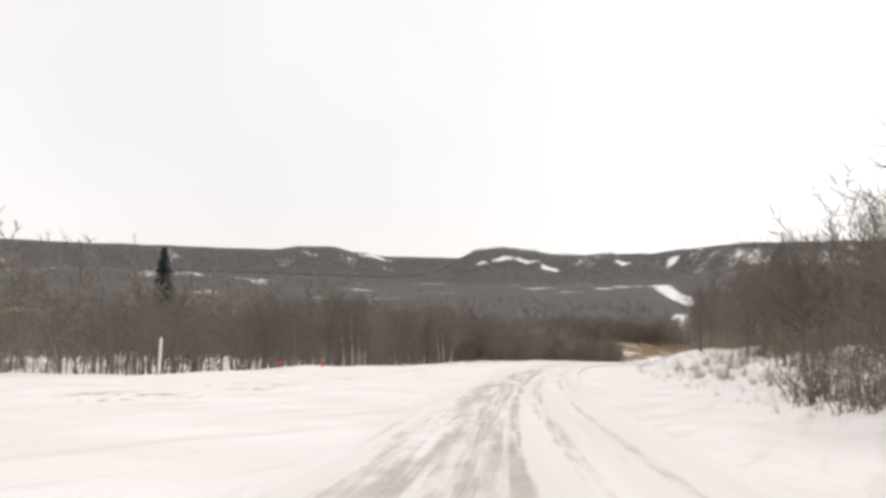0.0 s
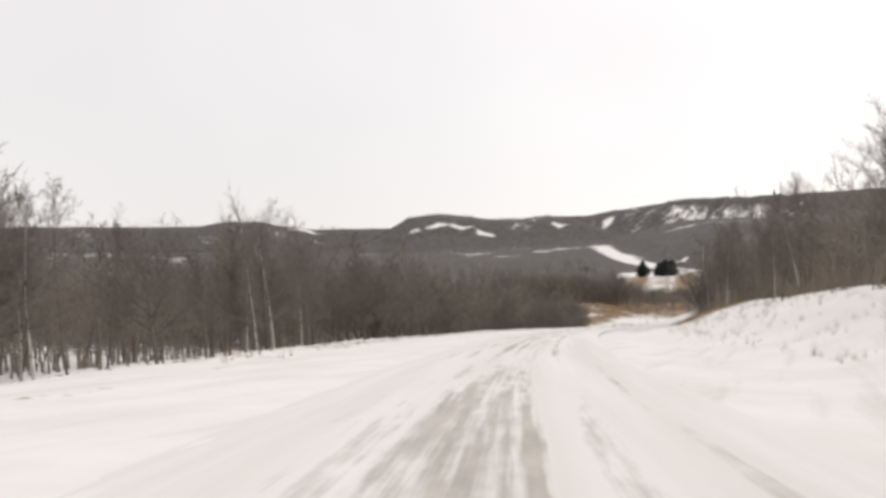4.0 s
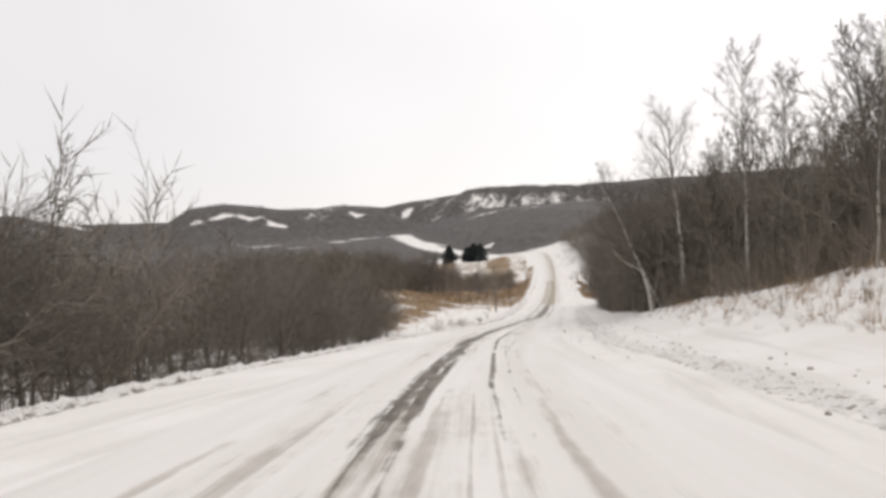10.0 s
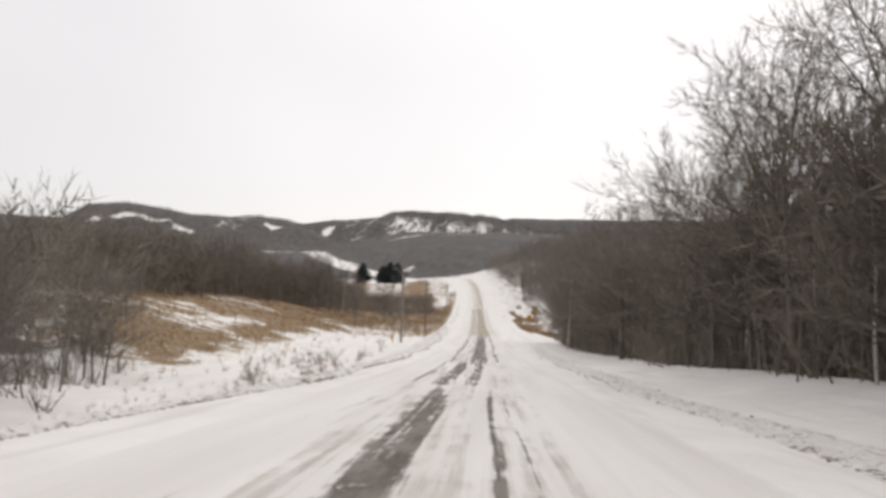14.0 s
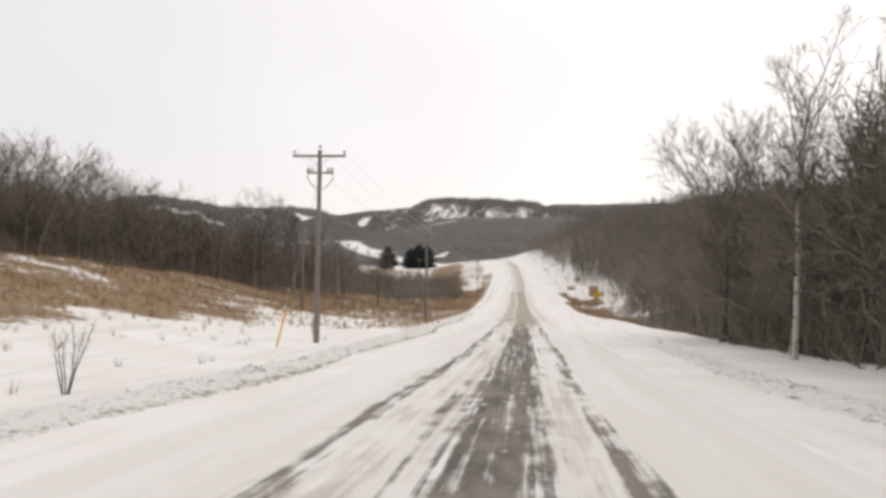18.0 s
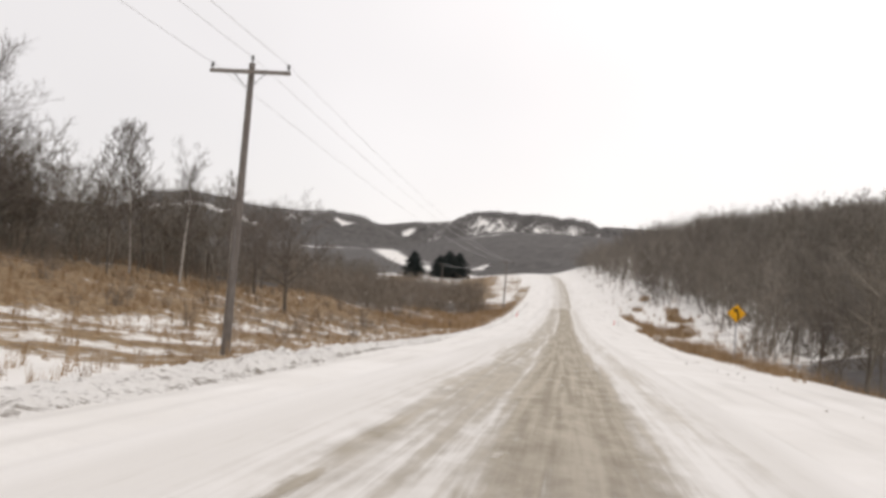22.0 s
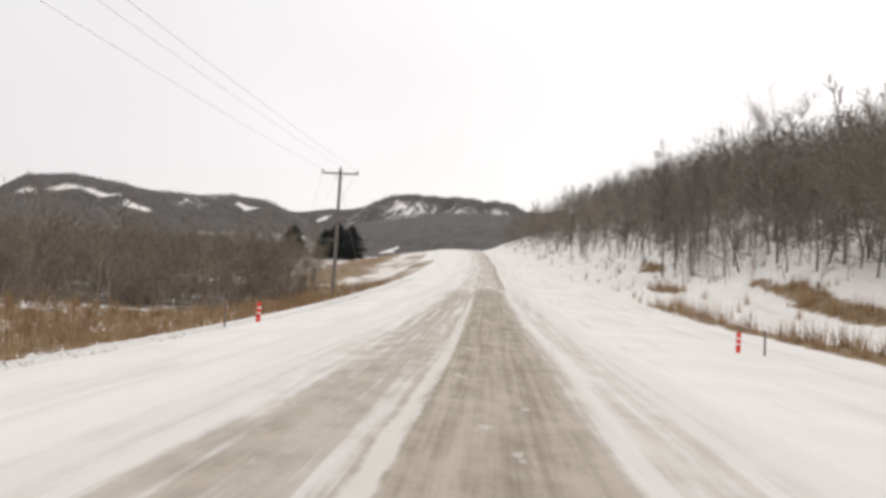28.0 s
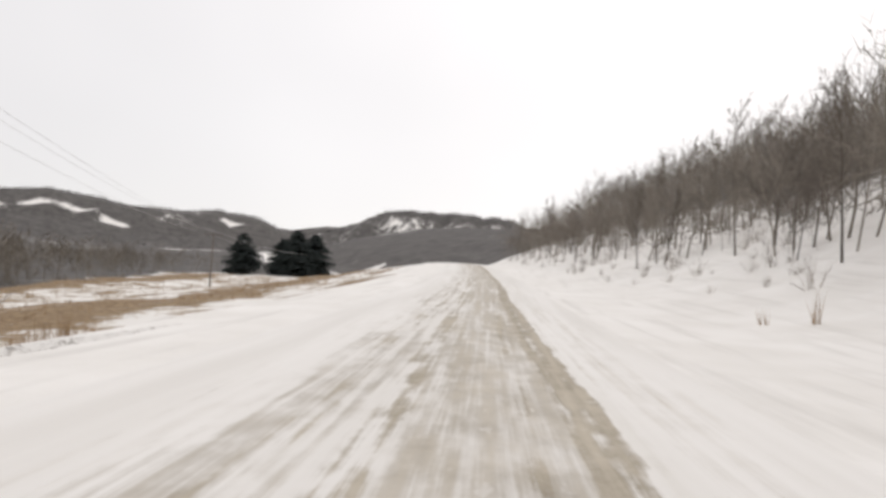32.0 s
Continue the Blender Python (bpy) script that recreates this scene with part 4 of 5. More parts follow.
# woods in the low ground beside the first stretch
GREY = "dense leafless grey-brown woods in the creek bottom"
woods("creek_woods", RICH, 640, 30, 152, 14, 58, -1, clumped(past_left_open(1.0)), 8.5, 13.5, M_WOODS, GREY, "woods", 1.5)
woods("creek_woods_low", RICH, 330, 148, 204, 14, 52, -1, clumped(past_left(1)), 7.5, 13, M_WOODS, GREY, "woods", 1.4)
woods("creek_woods_behind", LOW, 620, 10, 250, 45, 130, -1, past_left(8), 13, 18, M_WOODS, GREY, "woods")
woods("creek_thicket", RICH, 560, 192, 300, 12, 55, -1, clumped(past_left(0.8)), 5.5, 10.5, M_WOODS, "tangled leafless thicket trees in the creek bottom", "woods", 1.3)
woods("creek_brush", BUSH, 420, 40, 300, 14, 60, -1, past_left_open(3), 0.8, 2.4, M_SHRUB, "leafless brush between the creek trees", "brush", 1.2)
# woods behind the grassy slope
woods("slope_woods", RICH, 330, 350, 470, 40, 95, -1, past_left(0), 8, 12.5, M_WOODS, "leafless woods above the dry grass slope", "woods", 1.3)
woods("slope_thicket", BUSH, 420, 345, 450, 42, 75, -1, past_left(-1), 1.8, 4.5, M_SHRUB, "leafless thicket along the top of the grass slope", "thicket", 1.4)
# willow thicket and the woods behind the meadow
woods("willow_thicket", BUSH, 1150, 440, 556, 15, 90, -1, past_left(0), 1.6, 3.9, M_SHRUB, "brown leafless willow thicket in the wet ground", "thicket", 1.2)
woods("thicket_trees", RICH, 230, 440, 575, 20, 100, -1, past_left(4), 5, 8.5, M_SHRUB, "small leafless trees standing in the thicket", "woods")
woods("valley_woods", LOWFAT, 1700, 290, 1050, 46, 560, -1, past_left(3), 7, 11, M_WOODS, "leafless woods filling the valley behind the meadow", "woods", 1.4)
# woods on the other side
woods("bank_woods", TALL, 380, 10, 235, 14, 40, 1, past_right(2.5), 8, 12, M_WOODS, "leafless woods on top of the snowy bank", "woods", 1.4)
woods("bank_woods_behind", LOW, 260, 10, 240, 35, 90, 1, past_right(3), 8, 11.5, M_WOODS, "leafless woods on top of the snowy bank", "woods")
woods("bank_brush", BUSH, 900, 10, 240, 14, 40, 1, past_right(0.5), 1.2, 3.8, M_SHRUB, "leafless brush along the top of the bank", "brush", 1.3)
woods("bank_foot_brush", BUSH, 240, 15, 75, 12.5, 22, 1, past_right(-0.5), 0.8, 2.6, M_WOODS, "dark leafless brush behind the snowy mound", "brush")
woods("roadside_woods", TALL, 460, 205, 430, 12, 40, 1, past_right(2), 8.5, 12.5, M_WOODS, "dense leafless woods below the road shoulder", "woods", 1.3)
woods("roadside_woods_behind", LOW, 260, 205, 440, 35, 120, 1, past_right(2), 9, 13, M_WOODS, "dense leafless woods below the road shoulder", "woods")
woods("shoulder_end_woods", TALL, 80, 228, 268, 12.5, 21, 1, past_right(0.4), 9, 12.5, M_WOODS, "tall leafless trees crowded along the shoulder", "woods")
woods("crowded_roadside_woods", TALL, 430, 232, 350, 12.5, 22, 1, past_right(0.4), 7.5, 11.5, M_WOODS, "leafless trees crowded along the shoulder", "woods")
woods("roadside_brush", BUSH, 1500, 205, 352, 12, 34, 1, past_right(0.4), 2, 5, M_WOODS, "leafless brush under the roadside trees", "brush", 1.5)
woods("hillside_woods", TALL, 1050, 440, 800, 17, 60, 1, clumped(past_right(1)), 6.5, 13, M_HILLSIDE, "leafless woods climbing the snowy hillside", "woods", 1.1)
woods("hillside_woods_above", LOW, 1100, 425, 900, 55, 170, 1, past_right(1.5), 7, 10.5, M_HILLSIDE, "leafless woods along the top of the hillside", "woods")
woods("hill_crest_woods", LOW, 700, 480, 780, 45, 130, 1, None, 8, 12.5, M_HILLSIDE, "leafless woods along the top of the hillside", "woods")
woods("hillside_thicket", BUSH, 700, 490, 800, 27, 64, 1, None, 1.5, 4.2, M_HILLSIDE, "leafless thicket between the hillside trees", "thicket")
woods("meadow_edge_woods", RICH, 220, 560, 770, 50, 125, -1, past_left(0), 5.5, 9, M_WOODS, "leafless woods along the meadow's far edge", "woods")
woods("meadow_edge_brush", BUSH, 260, 545, 770, 18, 110, -1, past_left(-1), 1.5, 4, M_WOODS, "leafless brush along the meadow's far edge", "brush")
woods("thicket_end", RICH, 150, 522, 578, 18, 52, -1, past_left(0.5), 5, 8, M_SHRUB, "last brown trees of the willow thicket", "thicket")
woods("meadow_corner_thicket", RICH, 70, 540, 564, 19, 44, -1, None, 5, 8, M_SHRUB, "brown leafless willows at the meadow's corner", "thicket")
woods("slope_top_trees", RICH, 110, 384, 428, 42, 60, -1, None, 7, 11, M_WOODS, "tall dark leafless trees along the slope's crest", "woods")
woods("slope_top_brush", BUSH, 150, 370, 430, 42, 56, -1, None, 1.5, 4.0, M_WOODS, "dark leafless brush along the slope's crest", "brush")
woods("hillside_undergrowth", LOW, 420, 515, 760, 19, 42, 1, None, 1.2, 3.5, M_HILLSIDE, "young leafless growth between the hillside trunks", "woods")
woods("hillside_saplings", LOW, 520, 425, 800, 22, 60, 1, past_right(1.5), 2.5, 6, M_HILLSIDE, "leafless saplings among the hillside trees", "woods")
woods("hollow_thicket", RICH, 330, 395, 500, 23, 60, 1, clumped(past_right(0.5)), 5, 11, M_WOODS, "crowded dark trees above the reedy hollow", "woods", 1.2)
woods("hillside_brush", BUSH, 500, 425, 800, 16, 60, 1, past_right(-1), 0.6, 2.0, M_SHRUB, "low leafless brush on the snowy hillside", "brush")


# far woods on the hills
def far_trees():
    r = np.random.default_rng(9)
    protos = []
    for i in range(4):
        q = np.random.default_rng(200 + i)
        cones = []
        for j in range(5):
            a, s = j * 2.4, 0.15 + 1.1 * j / 5
            b = np.array([0, 0, 0.35])
            if j == 0:
                b = np.array([0, 0, -0.1])
            cones.append((b, b + np.array([math.cos(a) * math.sin(s), math.sin(a) * math.sin(s), math.cos(s)]) * q.uniform(0.5, 0.7), 0.07, 0))
        protos.append(seg_arrays(cones, 3))
    x, y = r.uniform(-1500, 900, 200000), r.uniform(820, 2330, 200000)
    a, rr, tops = hill_parts(x, y)
    wood, _ = cover(x, y)
    d = np.abs((x - road_x(y)) * road_cos(y))
    crest = np.zeros_like(x)
    for u, top, rise, past in tops:
        crest = np.maximum(crest, np.exp(-((past + 5) / 35.0) ** 2) * (rise > 0.5))
    seen = (np.abs(a) < 62) & (d > 16) & (rr < 1980)
    m = seen & (r.random(len(x)) < np.where(wood > 0.62, np.clip(wood - 0.3, 0, 1), 0) * (0.05 * (y > 1350) + 0.85 * crest))
    x, y = x[m], y[m]
    pl = np.stack([x, y, land(x, y)], 1)
    stuff("hill_woods", strew(protos, pl, r.uniform(2.6, 4.4, len(pl)), r), M_FAR, "distant leafless woods on the hills", "woods")


far_trees()

# dry grass, reeds and weeds
woods("hollow_brush", BUSH, 950, 345, 490, 14, 60, 1, clumped(past_right(-0.5)), 0.8, 3.4, M_SHRUB, "leafless brush in the hollow below the road", "brush")
woods("slope_crest_woods", RICH, 150, 335, 402, 43, 62, -1, None, 7.5, 11.5, M_WOODS, "tall dark leafless trees along the slope's crest", "woods")
woods("hill_foot_brush", BUSH, 70, 535, 720, 12.5, 20, 1, None, 0.5, 1.8, M_SHRUB, "leafless brush at the foot of the hillside", "brush")
woods("near_thicket", RICH, 110, 483, 550, 18, 50, -1, past_left(1), 4.5, 7.4, M_SHRUB, "brown leafless willow trees beside the ditch", "thicket")
woods("hollow_edge_woods", RICH, 130, 500, 560, 25, 60, 1, None, 7, 11.5, M_WOODS, "crowded dark trees above the reedy ditch", "woods")
woods("snow_field_weeds", BUSH, 85, 268, 312, 9.8, 17, -1, clumped(lambda x, y, n, r: n < 0), 0.6, 1.5, M_SHRUB, "grey-brown weed clumps in the snowy field", "weeds")
woods("field_brush", BUSH, 130, 405, 478, 14, 40, -1, None, 0.7, 2.0, M_SHRUB, "low leafless brush in the weedy field", "brush")
woods("edge_brush", BUSH, 210, 190, 292, 12, 30, -1, past_left(0.2), 1.2, 3.2, M_WOODS, "leafless brush along the edge of the thicket", "brush", 1.3)
p = scatter(rng, 110, 476, 545, 13, 34, -1, past_left(-2), 1.2)
WILLOWS = [raw_mesh("willow_bush", *b, M_SHRUB) for b in BUSH]
for i, (x, y, z) in enumerate(p):
    bush = tagged(new("willow_bush", WILLOWS[i % len(WILLOWS)]), "leafless brown willow bush beside the ditch", "bush", "willow bushes along the ditch")
    bush.matrix_basis = pose(x, y, z, 0, 0, rng.uniform(0, 360)) @ Matrix.Scale(rng.uniform(1.6, 3.4), 4)
woods("mound_brush", BUSH, 80, 30, 80, 13.5, 19, 1, None, 0.5, 1.6, M_SHRUB, "brown leafless brush on the snowy mound", "brush")
p = scatter(rng, 7000, 275, 470, 17, 58, -1, lambda x, y, n, r: r.random(len(x)) < 0.2 + 0.8 * (cover(x, y)[1] > 0.6))
stuff("slope_grass", strew(TUFT, p, heights(rng, len(p), 0.35, 0.85), rng), M_GRASS, "tawny dry grass on the snowy slope", "grass")
p = scatter(rng, 4200, 405, 572, 11, 24, 1, lambda x, y, n, r: r.random(len(x)) < np.where(y < 480, 0.12, 0.02) + (cover(x, y)[1] > 0.5))
stuff("reeds", strew(TUFT, p, heights(rng, len(p), 0.6, 1.4), rng), M_GRASS, "tan reeds in the snowy ditch", "reeds")
p = np.concatenate([scatter(rng, 1200, 466, 560, 10.5, 19, -1), scatter(rng, 900, 472, 516, 18.5, 28, -1)])
stuff("ditch_grass", strew(TUFT, p, heights(rng, len(p), 0.5, 1.3), rng), M_GRASS, "tan dry grass along the ditch", "grass")
p = scatter(rng, 1800, 555, 780, 14, 100, -1, lambda x, y, n, r: cover(x, y)[1] > 0.5)
stuff("meadow_grass", strew(TUFT, p, heights(rng, len(p), 0.3, 0.7), rng), M_GRASS, "dry grass standing out of the snowy meadow", "grass")
p = scatter(rng, 1500, 20, 240, 11, 24, 1, power=0.9)
stuff("bank_weeds", strew([grass_tuft(120 + i, 7, 0.6, 0.011) for i in range(4)], p, heights(rng, len(p), 0.25, 0.7), rng), M_SHRUB, "dark weed stalks poking through the bank's snow", "weeds")
p = scatter(rng, 1500, 158, 226, 11.8, 21, 1, lambda x, y, n, r: r.random(len(x)) < np.clip((n - 11.5) / 3.0, 0, 1) * np.clip(1.6 * fuzz(x, y, 2.2) - 0.2, 0, 1))
stuff("bank_grass", strew([grass_tuft(140 + i, 9, 0.45, 0.012) for i in range(4)], p, heights(rng, len(p), 0.3, 0.95), rng), M_GRASS, "brown dry weeds standing on the snowy bank's face", "weeds")
for y, n, tall in ((175, 12.9, 1.5), (173.6, 13.9, 1.3), (181, 13.6, 1.1), (187, 14.4, 1.4), (193, 14.6, 1.2), (169, 14.6, 1.5), (200, 14.0, 1.0), (164, 14.0, 1.3), (178, 15.6, 1.4), (206, 13.2, 0.9), (150, 14.2, 1.2)):
    bush = tagged(new("weed_bush", WILLOWS[int(y) % len(WILLOWS)]), "low fanned brown weed bush on the snowy bank", "bush", "weed bushes on the bank")
    x = float(road_x(np.array([y]))[0]) + n / float(road_cos(np.array([y]))[0])
    bush.matrix_basis = pose(x, y, float(land(np.array([x]), np.array([y]))[0]) - 0.03, 0, 0, rng.uniform(0, 360)) @ Matrix.Scale(tall, 4)
p = scatter(rng, 420, 90, 300, 10.5, 16, -1)
stuff("verge_grass", strew(TUFT, p, heights(rng, len(p), 0.25, 0.6), rng), M_GRASS, "dry grass along the shoulder's edge", "grass")
p = scatter(rng, 3200, 365, 480, 9.5, 38, -1, power=1.2)
stuff("field_grass", strew(TUFT, p, heights(rng, len(p), 0.25, 0.75), rng), M_GRASS, "tan weeds and grass poking out of the snowy field", "grass")
p = scatter(rng, 150, 255, 345, 11, 30, -1)
stuff("field_weeds", strew([grass_tuft(130 + i, 8, 0.4) for i in range(3)], p, heights(rng, len(p), 0.25, 0.6), rng), M_SHRUB, "brown weeds in the snowy field", "weeds")

# nearer trees, each a thing of its own
OAKS = [tree_thing("oak_tree", "elm" if i in (1, 3) else "oak", 300 + i, h, M_BARK, "leafless spreading tree with dark grey bark") for i, h in enumerate((9.5, 11, 12, 10, 8.5))]
ASPENS = [tree_thing("aspen_tree", "birch", 320 + i, h, M_BARK, "slender leafless tree with grey bark") for i, h in enumerate((11, 12.5, 10, 9))]
BIRCHES = [tree_thing("birch_tree", "birch", 340 + i, h, M_BIRCH, "slender leafless birch with pale white bark") for i, h in enumerate((12, 13.5, 11))]
POPLARS = [tree_thing("poplar_tree", "poplar", 360 + i, h, M_BIRCH, "tall leafless poplar with pale blotched bark") for i, h in enumerate((14, 16))]
used = set()
HIGH = {t.name: h for kinds, tall in ((OAKS, (9.5, 11, 12, 10, 8.5)), (ASPENS, (11, 12.5, 10, 9)), (BIRCHES, (12, 13.5, 11)), (POPLARS, (14, 16))) for t, h in zip(kinds, tall)}


def plant(protos, x, y, scale, r):
    """One tree of the given kinds on the ground at x, y; the first use of a prototype moves it there."""
    ob = protos[int(r.integers(0, len(protos)))]
    m = pose(x, y, float(land(x, y)), r.normal(0, 1.5), r.normal(0, 1.5), r.uniform(0, 360)) @ Matrix.Scale(scale, 4)
    if ob.name in used:
        made = copy_thing(ob, Matrix.Translation(m.translation) @ m.to_quaternion().to_matrix().to_4x4())
        made.scale = (scale,) * 3
        return made
    used.add(ob.name)
    ob.matrix_basis = m
    return ob


r = np.random.default_rng(31)


def row_of(protos, count, y0, y1, sign, edge, deep, lo=0.75, hi=1.15):
    for _ in range(count):
        y = r.uniform(y0, y1)
        d = float(edge(y)) + deep * r.random() ** 1.5
        plant(protos, beside(y, sign * d), y, r.uniform(lo, hi), r)


row_of(OAKS, 26, 52, 150, -1, left_edge, 14, 0.7, 1.05)
row_of(OAKS, 12, 150, 195, -1, left_edge, 8, 0.75, 1.1)
row_of(POPLARS, 5, 60, 150, -1, left_edge, 9, 0.5, 0.7)
row_of(OAKS, 24, 190, 288, -1, left_edge, 8, 0.5, 0.8)
row_of(ASPENS, 14, 50, 145, -1, left_edge, 12, 0.65, 1.0)
row_of(BIRCHES, 4, 60, 160, -1, left_edge, 6, 0.6, 0.8)
row_of(OAKS, 10, 300, 440, -1, left_edge, 10, 0.75, 1.0)
row_of(ASPENS, 6, 330, 470, -1, left_edge, 10, 0.75, 0.95)
row_of(OAKS, 12, 25, 110, 1, right_edge, 9, 0.65, 0.95)
row_of(ASPENS, 18, 100, 215, 1, right_edge, 8, 0.8, 1.15)
row_of(BIRCHES, 4, 120, 215, 1, right_edge, 5, 0.8, 1.0)
row_of(OAKS, 12, 236, 350, 1, right_edge, 8, 0.7, 0.95)
row_of(ASPENS, 14, 222, 350, 1, right_edge, 9, 0.65, 0.9)
row_of(BIRCHES, 4, 245, 340, 1, right_edge, 2, 0.6, 0.75)
row_of(OAKS, 10, 360, 800, 1, right_edge, 10, 0.7, 1.0)
row_of(ASPENS, 22, 420, 780, 1, right_edge, 16, 0.6, 0.95)
# single trees that stand out: kind, place, height
LANDMARKS = (
    (BIRCHES[1:2], 16.0, 220.3, 17.9), (BIRCHES[2:3], 19.5, 225.0, 16.5), (ASPENS[:1], 15.5, 229.5, 13.0), (POPLARS[1:2], 13.7, 232.6, 17.9), (ASPENS[1:2], 17.0, 236.0, 13.5),
    (OAKS[1:2], 12.3, 264.0, 16.5), (OAKS[3:4], 13.5, 269.0, 15.0), (OAKS[3:4], 12.8, 255.0, 16.5), (OAKS[1:2], 13.6, 247.0, 17.0), (ASPENS[1:2], 13.2, 251.0, 14.0), (OAKS[1:2], 16.0, 259.0, 16.0), (ASPENS[:1], 15.0, 262.0, 14.5),
    (OAKS[1:2], 13.4, 353.5, 12.5), (OAKS[2:3], -11.4, 122.4, 11.0), (OAKS[:1], -16.6, 144.0, 12.5), (OAKS[2:3], -4.6, 76.3, 12.0), (POPLARS[:1], -4.0, 80.5, 10.5), (POPLARS[1:2], -8.5, 85.4, 10.5), (OAKS[4:5], -12.0, 92.0, 10.0), (OAKS[:1], -9.0, 101.0, 10.0),
    (OAKS[1:2], 13.2, 308.0, 12.5), (ASPENS[2:3], 14.5, 312.0, 11.0), (OAKS[1:2], 14.0, 324.0, 12.0), (OAKS[3:4], 13.4, 329.0, 11.0), (OAKS[3:4], 13.5, 282.0, 14.0),
    (OAKS[1:2], 14.0, 243.0, 11.5), (ASPENS[:1], 13.2, 249.0, 11.0), (OAKS[3:4], 15.5, 256.0, 11.5),
    (OAKS[:1], 11.2, 296.5, 14.6), (OAKS[3:4], 13.0, 296.0, 11.0), (ASPENS[:1], 14.0, 303.0, 10.0), (OAKS[3:4], 12.2, 275.0, 14.5), (POPLARS[1:2], 12.9, 272.0, 16.0), (OAKS[3:4], 12.9, 318.2, 13.6), (POPLARS[:1], 10.9, 331.5, 14.3),
    (OAKS[:1], 12.3, 348.2, 15.6), (OAKS[2:3], 14.6, 346.0, 14.5), (OAKS[4:5], 13.5, 347.0, 11.0), (ASPENS[2:3], 13.2, 351.0, 9.5), (OAKS[2:3], 15.0, 358.0, 9.5),
    (BIRCHES, 20.1, 171.0, 12.5), (ASPENS, 19.2, 190.0, 13.0), (ASPENS, 18.0, 203.0, 12.5),
    (OAKS[:1], -19.0, 222.0, 10.5), (OAKS[4:5], -22.0, 230.0, 11.5), (OAKS[2:3], -27.0, 226.0, 12.5), (OAKS[:1], -30.0, 236.0, 12.5), (OAKS[4:5], -20.0, 240.0, 10.0), (OAKS[2:3], -24.0, 214.0, 11.5),
    (OAKS[2:3], -37.0, 408.6, 15.4), (OAKS[:1], -24.7, 435.5, 11.7), (OAKS[4:5], -41.0, 402.0, 12.0), (OAKS[2:3], -45.0, 366.0, 11.5), (OAKS[:1], -44.0, 373.0, 12.0), (OAKS, -48.0, 394.0, 12.5),
    (OAKS, -41.0, 416.0, 11.5), (ASPENS, -38.0, 428.0, 13.5), (POPLARS, -36.0, 437.0, 14.5), (BIRCHES, -39.5, 434.0, 14.5), (ASPENS, -42.0, 441.0, 15.0), (BIRCHES, -33.5, 443.0, 13.0),
    (OAKS, -34.5, 452.0, 11.0), (OAKS, -37.0, 460.0, 11.5), (ASPENS, -46.0, 380.0, 11.0), (OAKS, -47.0, 424.0, 11.0),
    (OAKS[2:3], 29.6, 550.4, 15.8), (ASPENS[:1], 19.0, 553.0, 15.2), (OAKS[:1], 21.0, 556.0, 9.0), (OAKS, 27.0, 566.0, 12.0), (ASPENS, 24.0, 575.0, 12.0), (ASPENS, 22.0, 590.0, 11.0), (OAKS, 23.0, 600.0, 10.5),
    (OAKS[4:5], 24.4, 535.0, 7.0), (OAKS[4:5], 24.4, 527.0, 6.0), (OAKS, 31.0, 520.0, 11.0), (OAKS, 34.0, 512.0, 12.0),
    (OAKS, 58.0, 50.0, 8.5), (OAKS, 47.5, 51.0, 8.5), (OAKS, 60.0, 40.0, 9.0), (OAKS, 43.0, 80.0, 10.0), (ASPENS, 45.0, 74.0, 10.0), (OAKS, 46.0, 88.0, 10.5),
    (POPLARS[:1], -38.0, 108.0, 14.5), (OAKS[2:3], -34.0, 104.0, 13.5), (OAKS[:1], -43.0, 112.0, 14.0), (ASPENS, -48.0, 116.0, 13.5), (OAKS[3:4], -55.0, 98.0, 15.0), (OAKS, -62.0, 90.0, 15.0))
for kinds, x, y, tall in LANDMARKS:
    one = kinds[int(r.integers(0, len(kinds)))]
    plant([one], x, y, tall / HIGH[one.name], r)


# a tall tree that leans out over the shoulder
leaning = plant(POPLARS[1:2], 12.2, 237.0, 15.0 / HIGH[POPLARS[1].name], r)
leaning.matrix_basis = pose(12.2, 237.0, float(land(12.2, 237.0)), 6, -21, 0) @ Matrix.Scale(leaning.scale[0], 4)
tagged(leaning, "tall leafless poplar leaning out over the snowy shoulder")
row_of(OAKS, 14, 186, 270, -1, left_edge, 12, 0.55, 0.9)


# a broken birch that leans over the shoulder's edge
def broken_birch(x, y):
    ob = tagged(new("broken_birch"), "leaning broken birch with thick pale blotched trunk", "tree")
    ob.matrix_basis = pose(x, y, float(land(x, y)))
    q = np.random.default_rng(17)
    stem = shoots(np.array([[0, 0, -0.3]]), np.array([[-0.1, 0.05, 1.0]]), np.array([4.0]), np.array([0.2]), np.array([0.15]), 7, 0.0, 0.05, q)
    array_part("trunk", shoot_tubes(stem, 10), M_BIRCH, ob, smooth=True)
    tip = stem[0][0, -1]
    limb = shoots(tip[None] + np.array([[0, 0, -0.15]]), np.array([[-0.85, 0.3, 0.35]]), np.array([3.6]), np.array([0.085]), np.array([0.02]), 6, 0.2, 0.14, q)
    array_part("leaning_limb", shoot_tubes(limb, 7), M_BIRCH, ob, smooth=True)
    b, d, size, _ = offshoots(limb, 12, 0.2, 1.0, 0.8, 0.35, 0.3, q)
    small = shoots(b, d, size, np.full(len(b), 0.02), np.full(len(b), 0.006), 3, 0.15, 0.15, q)
    b, d, size, _ = offshoots(small, 8, 0.1, 1.0, 0.7, 0.45, 0.3, q)
    tagged(array_part("twigs", merge(shoot_tubes(small, 3), sprigs(b, b + d * size[:, None], np.full(len(b), 0.008), q)), M_TWIG, ob), kind="stuff")


broken_birch(10.9, 233.0)


